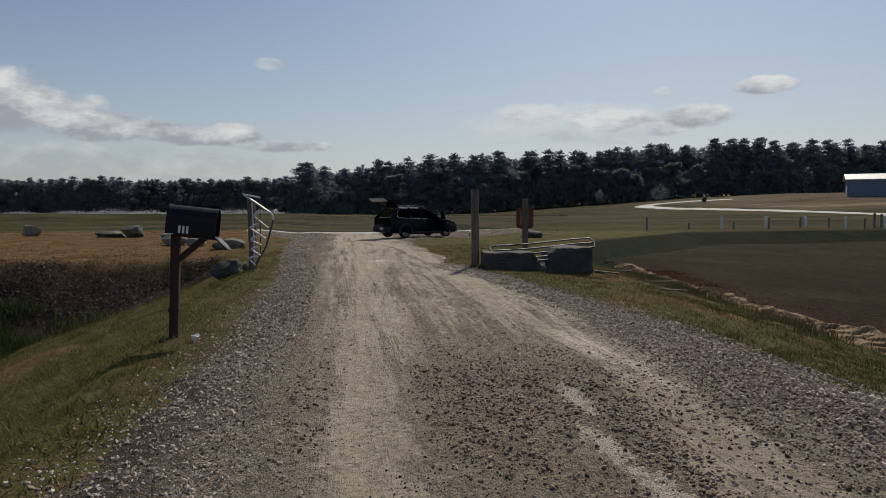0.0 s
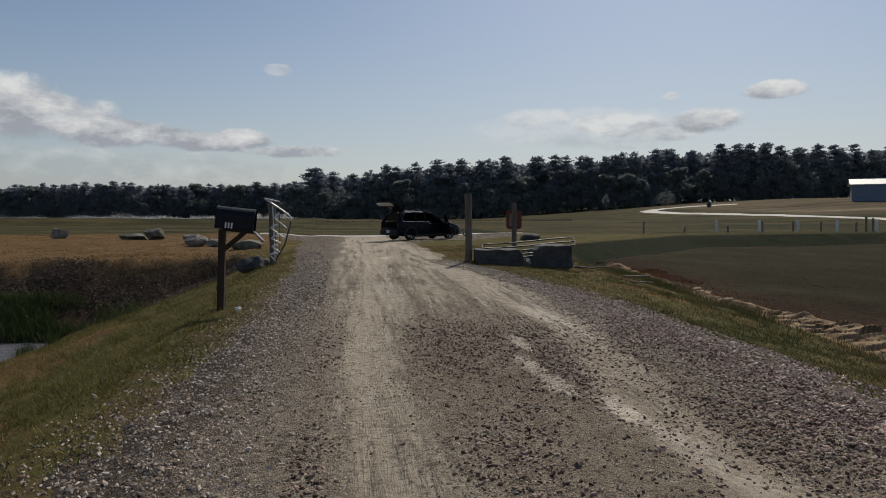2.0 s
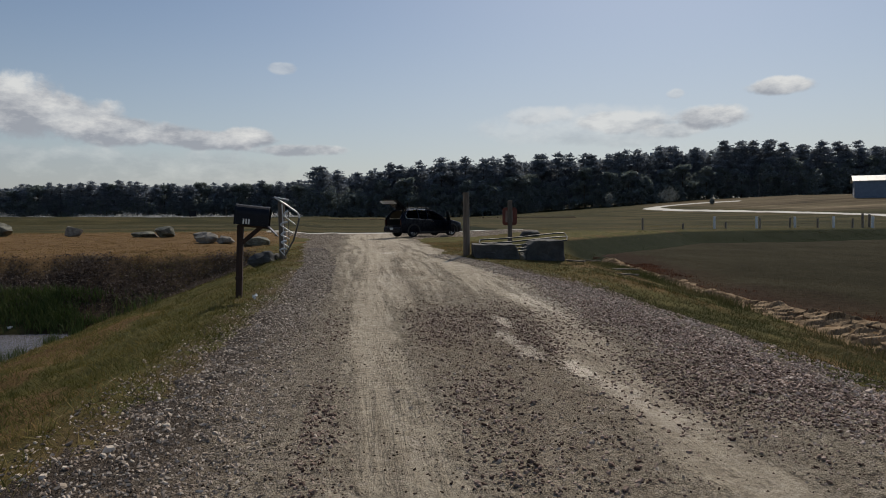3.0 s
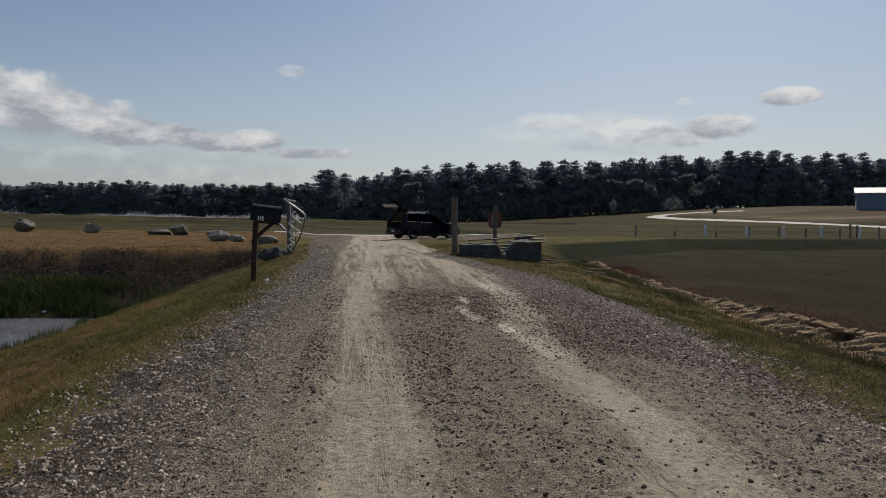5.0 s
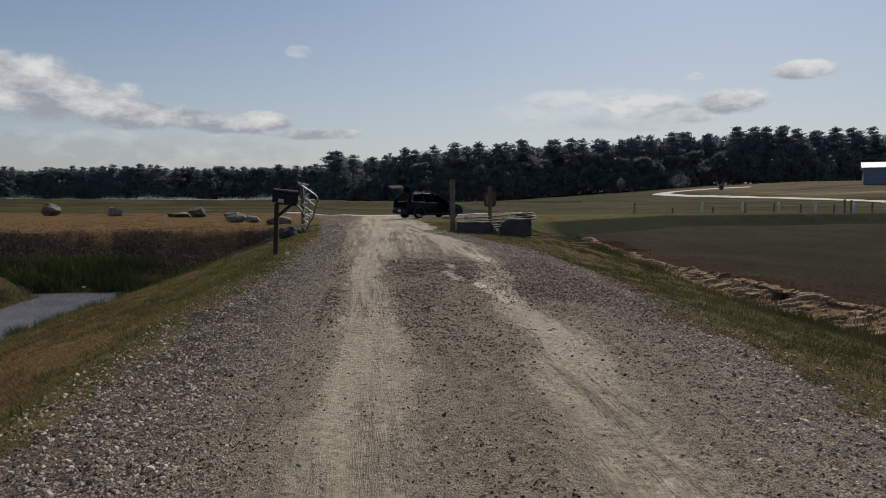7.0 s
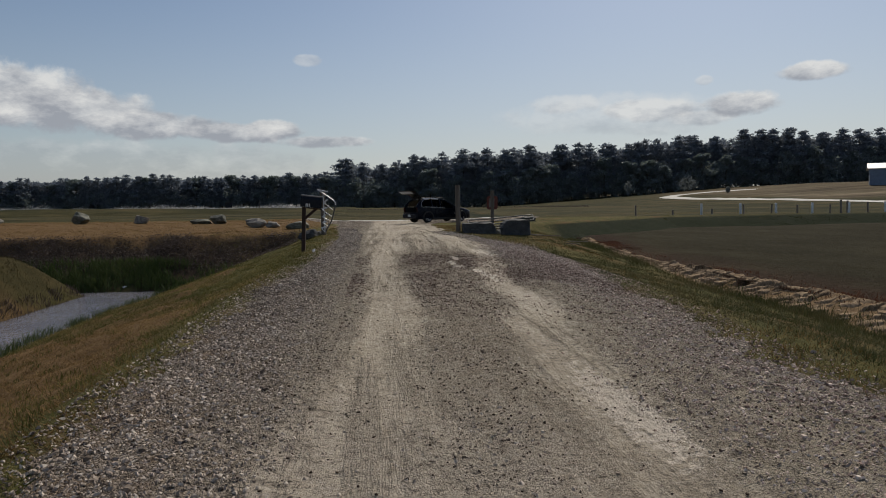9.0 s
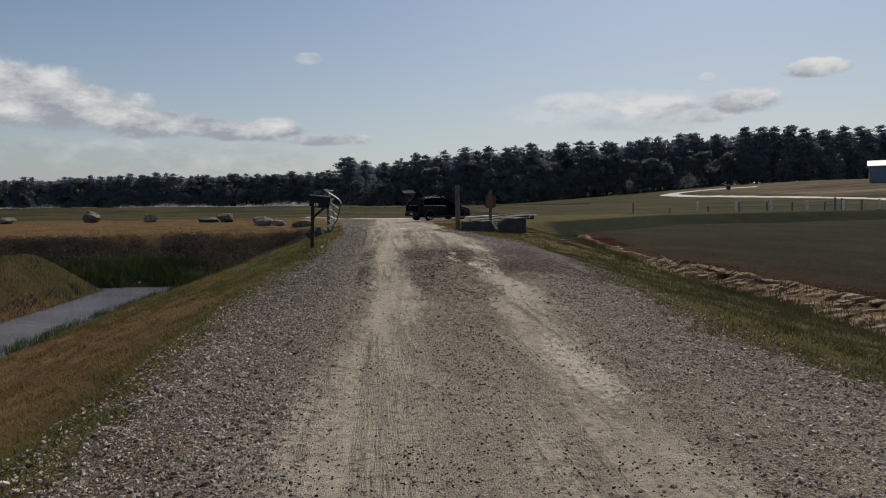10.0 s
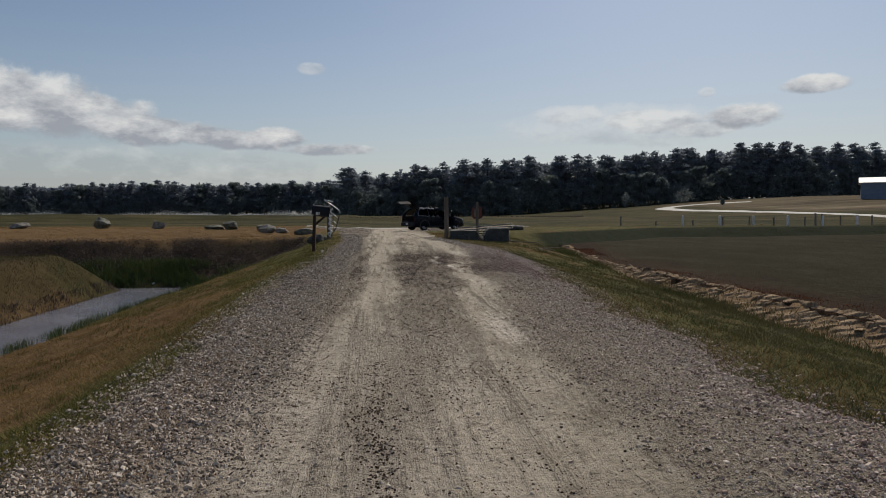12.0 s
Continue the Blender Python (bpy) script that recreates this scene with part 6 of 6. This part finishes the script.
# taller tufts on both banks
for x0, x1, nm, lab in ((-8.0, -2.0, "grass", "rank olive tufts on the road bank"), (4.3, 8.9, "lush", "rank olive tufts on the ditch slope")):
    tx, ty = tufted(14000, x0, x1, -11, 22, 1.4, 0.07, 28)
    kp = edge_in(tx, ty) < -0.1
    tx, ty = tx[kp], ty[kp]
    blades("grass_tufts", tx, ty, ground_z(tx, ty) - 0.01, rng.uniform(0.04, 0.12, len(tx)), rng.uniform(0.005, 0.011, len(tx)), M[nm], lab, "grass", 0.7, True)
# right verge
x, y = tufted(260000, 2.7, 9.0, -11, 27, 1.8, 0.07, 7, 0.27)
keep = (edge_in(x, y) < 0.12) & (rng.uniform(size=len(x)) < np.clip(0.5 - edge_in(x, y) * 2.0, 0, 1))
x, y = x[keep], y[keep]
d = rough_at(x * 0.9 + 4, y * 0.9)
dry = (rng.uniform(-0.5, 0.5, len(x)) + 1.0 * d - 0.5 - 0.1 * (x - 4) + 0.7 * smooth_step((y - 8) / 4) * smooth_step((8.5 - x) / 2)) > 0
g = ~dry
zz = ground_z(x, y) - 0.01
blades("verge_grass", x[g], y[g], zz[g], rng.uniform(0.02, 0.075, g.sum()), rng.uniform(0.006, 0.013, g.sum()), M["lush"], "olive-green grass on the slope above the bog ditch", "grass", 2.4)
blades("dry_verge_grass", x[dry], y[dry], zz[dry], rng.uniform(0.02, 0.08, dry.sum()), rng.uniform(0.005, 0.012, dry.sum()), M["straw"], "dry grass on the slope above the bog ditch")
# ditch growth under the sandy edge
x, y = tufted(21000, 8.3, 9.35, -8, 24, 1.0, 0.13, 21)
keep = rng.uniform(size=len(x)) < np.clip(0.45 + 1.1 * rough_at(x * 1.3, y * 1.3), 0.08, 1)
x, y = x[keep] + shore_shift(y[keep]), y[keep]
blades("ditch_grass", x, y, ground_z(x, y) - 0.02, rng.uniform(0.06, 0.26, len(x)), rng.uniform(0.01, 0.02, len(x)), M["lush"], "rank green growth along the bog ditch")
# short reeds along the near shore
x, y = tufted(7000, -9.8, -7.4, -4, 18, 1.0, 0.12, 40)
keep = np.abs(ground_z(x, y) + 2.1) < 0.17
x, y = x[keep], y[keep]
blades("reeds", x, y, ground_z(x, y) - 0.01, rng.uniform(0.12, 0.42, len(x)), rng.uniform(0.01, 0.018, len(x)), M["reed"], "short green reeds along the ditch shore", "reeds", 0.6, True)
# reeds by the water
x, y = tufted(44000, -30, -6.0, 18.4, 20.6, 1.0, 0.16, 14)
keep = (ground_z(x, y) < -1.05) & (ground_z(x, y) > -2.25) & (rng.uniform(size=len(x)) < np.clip(0.32 + 2.0 * rough_at(x * 0.8, y * 1.7), 0.02, 1) * np.clip(1.3 + (-9.5 - x) / 2.5, 0.12, 1))
x, y = x[keep], y[keep]
blades("reeds", x, y, np.maximum(ground_z(x, y), -2.2), rng.uniform(0.08, 0.3, len(x)) * np.clip(1 + rough_at(x * 1.1 + 5, y), 0.5, 1.6), rng.uniform(0.015, 0.035, len(x)), M["reed"], "green reeds standing in the ditch", "reeds", 0.9, True)
# heath on the far bank of the ditch
x, y = tufted(120000, -42, -3.6, 19.2, 21.9, 1.1, 0.2, 10)
keep = rng.uniform(size=len(x)) < np.clip(0.75 + 0.8 * rough_at(x * 2, y * 2), 0.1, 1) * np.clip(1.0 + (ground_z(x, y) + 1.05) / 0.5, 0.1, 1)
x, y = x[keep], y[keep]
v, f = tri_cloud(np.column_stack([x, y, ground_z(x, y) + rng.uniform(-0.02, 0.11, len(x))]), 0.055, 0.2)
tagged(new("heath", mesh_np("heath", v, f, M["heath"])), "dark brown heath on the ditch bank", "heath", kind="stuff")
# mound between ditches
x, y = tufted(60000, -22, -11.4, 0, 18.0, 0.7, 0.12, 9)
blades("mound_grass", x, y, ground_z(x, y) - 0.02, rng.uniform(0.03, 0.12, len(x)), rng.uniform(0.008, 0.02, len(x)), M["mound"], "olive grass on the mound beyond the water")
# dark rank growth along the foot of the mound
x, y = tufted(9000, -12.8, -11.0, -2, 17.8, 1.0, 0.12, 12)
keep = (ground_z(x, y) > -2.2) & (ground_z(x, y) < -1.65)
x, y = x[keep], y[keep]
blades("mound_foot_growth", x, y, ground_z(x, y) - 0.02, rng.uniform(0.06, 0.24, len(x)), rng.uniform(0.012, 0.028, len(x)), M["heath"], "dark ragged growth at the foot of the mound", "plants", 0.9, True)
# dry field
x, y = tufted(96000, -56, -3.2, 20.9, 53, 1.3, 0.16, 10)
blades("dry_field_grass", x, y, ground_z(x, y) - 0.02, rng.uniform(0.03, 0.10, len(x)), rng.uniform(0.01, 0.025, len(x)), M["straw"], "dry russet grass of the boulder field")
# dark blades added on the far dike's near slope to draw its shaded side
x = rng.uniform(-300, 40, 25000)
y = 118 + 0.03 * x + rng.uniform(-5.5, -2.6, 25000)
blades("dike_shade_blades", x, y, ground_z(x, y) - 0.05, rng.uniform(0.08, 0.22, len(x)), rng.uniform(0.1, 0.25, len(x)), M["heath"], "dark blades drawing the shaded side of a distant dike", "plants", 0.8)
# bog vines
x, y = tufted(26000, 9.9, 15.5, -4, 30, 1.2, 0.25, 10)
keep = y < bog_end(x)
x, y = x[keep], y[keep]
blades("cranberry_vines", x, y, bog_z(x, y) - 0.01, rng.uniform(0.008, 0.028, len(x)), rng.uniform(0.008, 0.02, len(x)), M["vine"], "low dark reddish cranberry vines", "vines", 1.2)
# reddish runners hanging over the sandy edge
x, y = tufted(26000, 9.65, 10.9, -8, 24, 1.0, 0.16, 20)
keep = rng.uniform(size=len(x)) < np.clip(0.5 + 1.2 * rough_at(x * 1.5 + 2, y * 1.1), 0.06, 1)
x, y = x[keep] + shore_shift(y[keep]), y[keep]
blades("vine_runners", x, y, np.maximum(ground_z(x, y), bog_z(x, y)) - 0.01, rng.uniform(0.02, 0.10, len(x)), rng.uniform(0.01, 0.028, len(x)), M["runner"], "ragged reddish cranberry runners along the sandy edge", "vines", 1.2)
# growth on the bank behind the bog
x = rng.uniform(9, 110, 30000)
y = bog_end(x) + rng.uniform(-0.2, 2.6, 30000)
blades("bank_growth", x, y, ground_z(x, y) - 0.03, rng.uniform(0.02, 0.07, len(x)), rng.uniform(0.015, 0.04, len(x)), M["green_bank"], "dark green growth on the bank behind the bog", "plants", 0.8)
# pasture by the gate and crossing
x, y = tufted(40000, -14, 40, 27, 60, 1.2, 0.12, 9)
keep = (edge_in(x, y) < -0.1) & (y > bog_end(x) + 2) & ~((x < -3.2) & (y < 54)) & (np.abs(y - 50.3) > 2.2)
x, y = x[keep], y[keep]
blades("pasture_grass", x, y, ground_z(x, y) - 0.02, rng.uniform(0.02, 0.08, len(x)), rng.uniform(0.01, 0.025, len(x)), M["grass"], "dull green pasture grass by the crossing")


def crusts(x, y):
    """Height of broken sand plates: each is tilted, its high side towards the road, with cracks between."""
    out = np.zeros(x.shape)
    wx, wy = x + 0.10 * rough_at(x * 4, y * 4, 0.4), y + 0.16 * rough_at(x * 3 + 7, y * 3, 0.4)
    a, b = (0.466 * wx - 0.885 * wy) / 0.5, (0.885 * wx + 0.466 * wy) / 0.21
    for i, (p, q) in enumerate(zip(a.ravel(), b.ravel())):
        d, c = noise.voronoi(Vector((p, q, 0.5)))
        lot = noise.cell(c[0] * 7.3)
        crack = max(0.0, 1 - (d[1] - d[0]) / 0.16)
        out.flat[i] = 0.04 * lot - (0.03 + 0.06 * abs(lot)) * (q - c[0].y) - 0.06 * crack
    return out


def sand_bank_z(x, y):
    xs = x - shore_shift(y) + 0.10 * rough_at(x * 3, y * 2.2, 0.4)
    inside = np.minimum(xs - 9.0 - 0.2 * smooth_step((y - 4) / 7), 9.98 - 0.05 * smooth_step((y - 4) / 7) - xs + 0.12 * rough_at(x * 2, y * 4, 0.5))
    return ground_z(x, y) - 0.02 + crusts(x, y) * np.clip(inside / 0.2, 0, 1) + np.clip(inside * 0.6, -0.15, 0.05 + 0.09 * smooth_step((y - 6) / 8)) + 0.02 * rough_at(x * 4, y * 4, 0.4) + 0.014 * rough_at(x * 9, y * 9, 0.4)


def sand_bank():
    ys = np.arange(-14, 27, 0.035)
    us = np.arange(8.85, 10.3, 0.04)
    U, Y = np.meshgrid(us, ys)
    X = U + shore_shift(Y)
    Z = sand_bank_z(X, Y)
    i = np.arange(U.size).reshape(U.shape)
    f = np.stack([i[:-1, :-1], i[:-1, 1:], i[1:, 1:], i[1:, :-1]], -1).reshape(-1, 4)
    me = mesh_np("sand_bank", np.stack([X, Y, Z], -1).reshape(-1, 3), f, M["sand"], False)
    return tagged(new("sand_bank", me), "eroded sandy edge of the bog with dark cracks", "bank", kind="structure")


M["sand"] = grained("sandy_crust", (0.11, 0.072, 0.042), (0.45, 0.325, 0.20), 2.6, 0.95, bump=0.6, dist=0.02, fine=14, spec=0.1)
sand_bank()


def slabs():
    """Loose crusts lying along the bog's edge."""
    g = np.random.default_rng(5)
    shapes = []
    for k in range(7):
        bm = bmesh.new()
        bmesh.ops.create_icosphere(bm, subdivisions=2, radius=1)
        off = Vector(g.uniform(0, 40, 3))
        for v in bm.verts:
            p = v.co
            v.co = Vector((p.x * 0.13, p.y * 0.2, max(-0.5, min(0.5, p.z)) * 0.05)) * (1 + 0.9 * noise.noise(p * 1.5 + off))
        me = bpy.data.meshes.new("sand_slab")
        bm.to_mesh(me)
        bm.free()
        me.materials.append(M["sand"])
        shapes.append(me)
    for k in range(40):
        y = g.uniform(-4, 25)
        x = 9.62 + g.normal(0, 0.22) + 0.17 * max(0, min(14, y - 16))
        s_ = g.uniform(0.35, 0.8)
        ob = new("sand_slab", shapes[k % 7])
        ob.matrix_basis = pose(x, y, float(sand_bank_z(np.array([x]), np.array([y]))[0]) + 0.015, g.uniform(-10, 10), -18 + g.uniform(-10, 10), g.uniform(-40, 40)) @ Matrix.Diagonal((s_, s_, s_, 1))
        tagged(ob, "slumped crust of sandy turf at the bog's edge", "sand slab", "slabs along the bog's edge")


slabs()
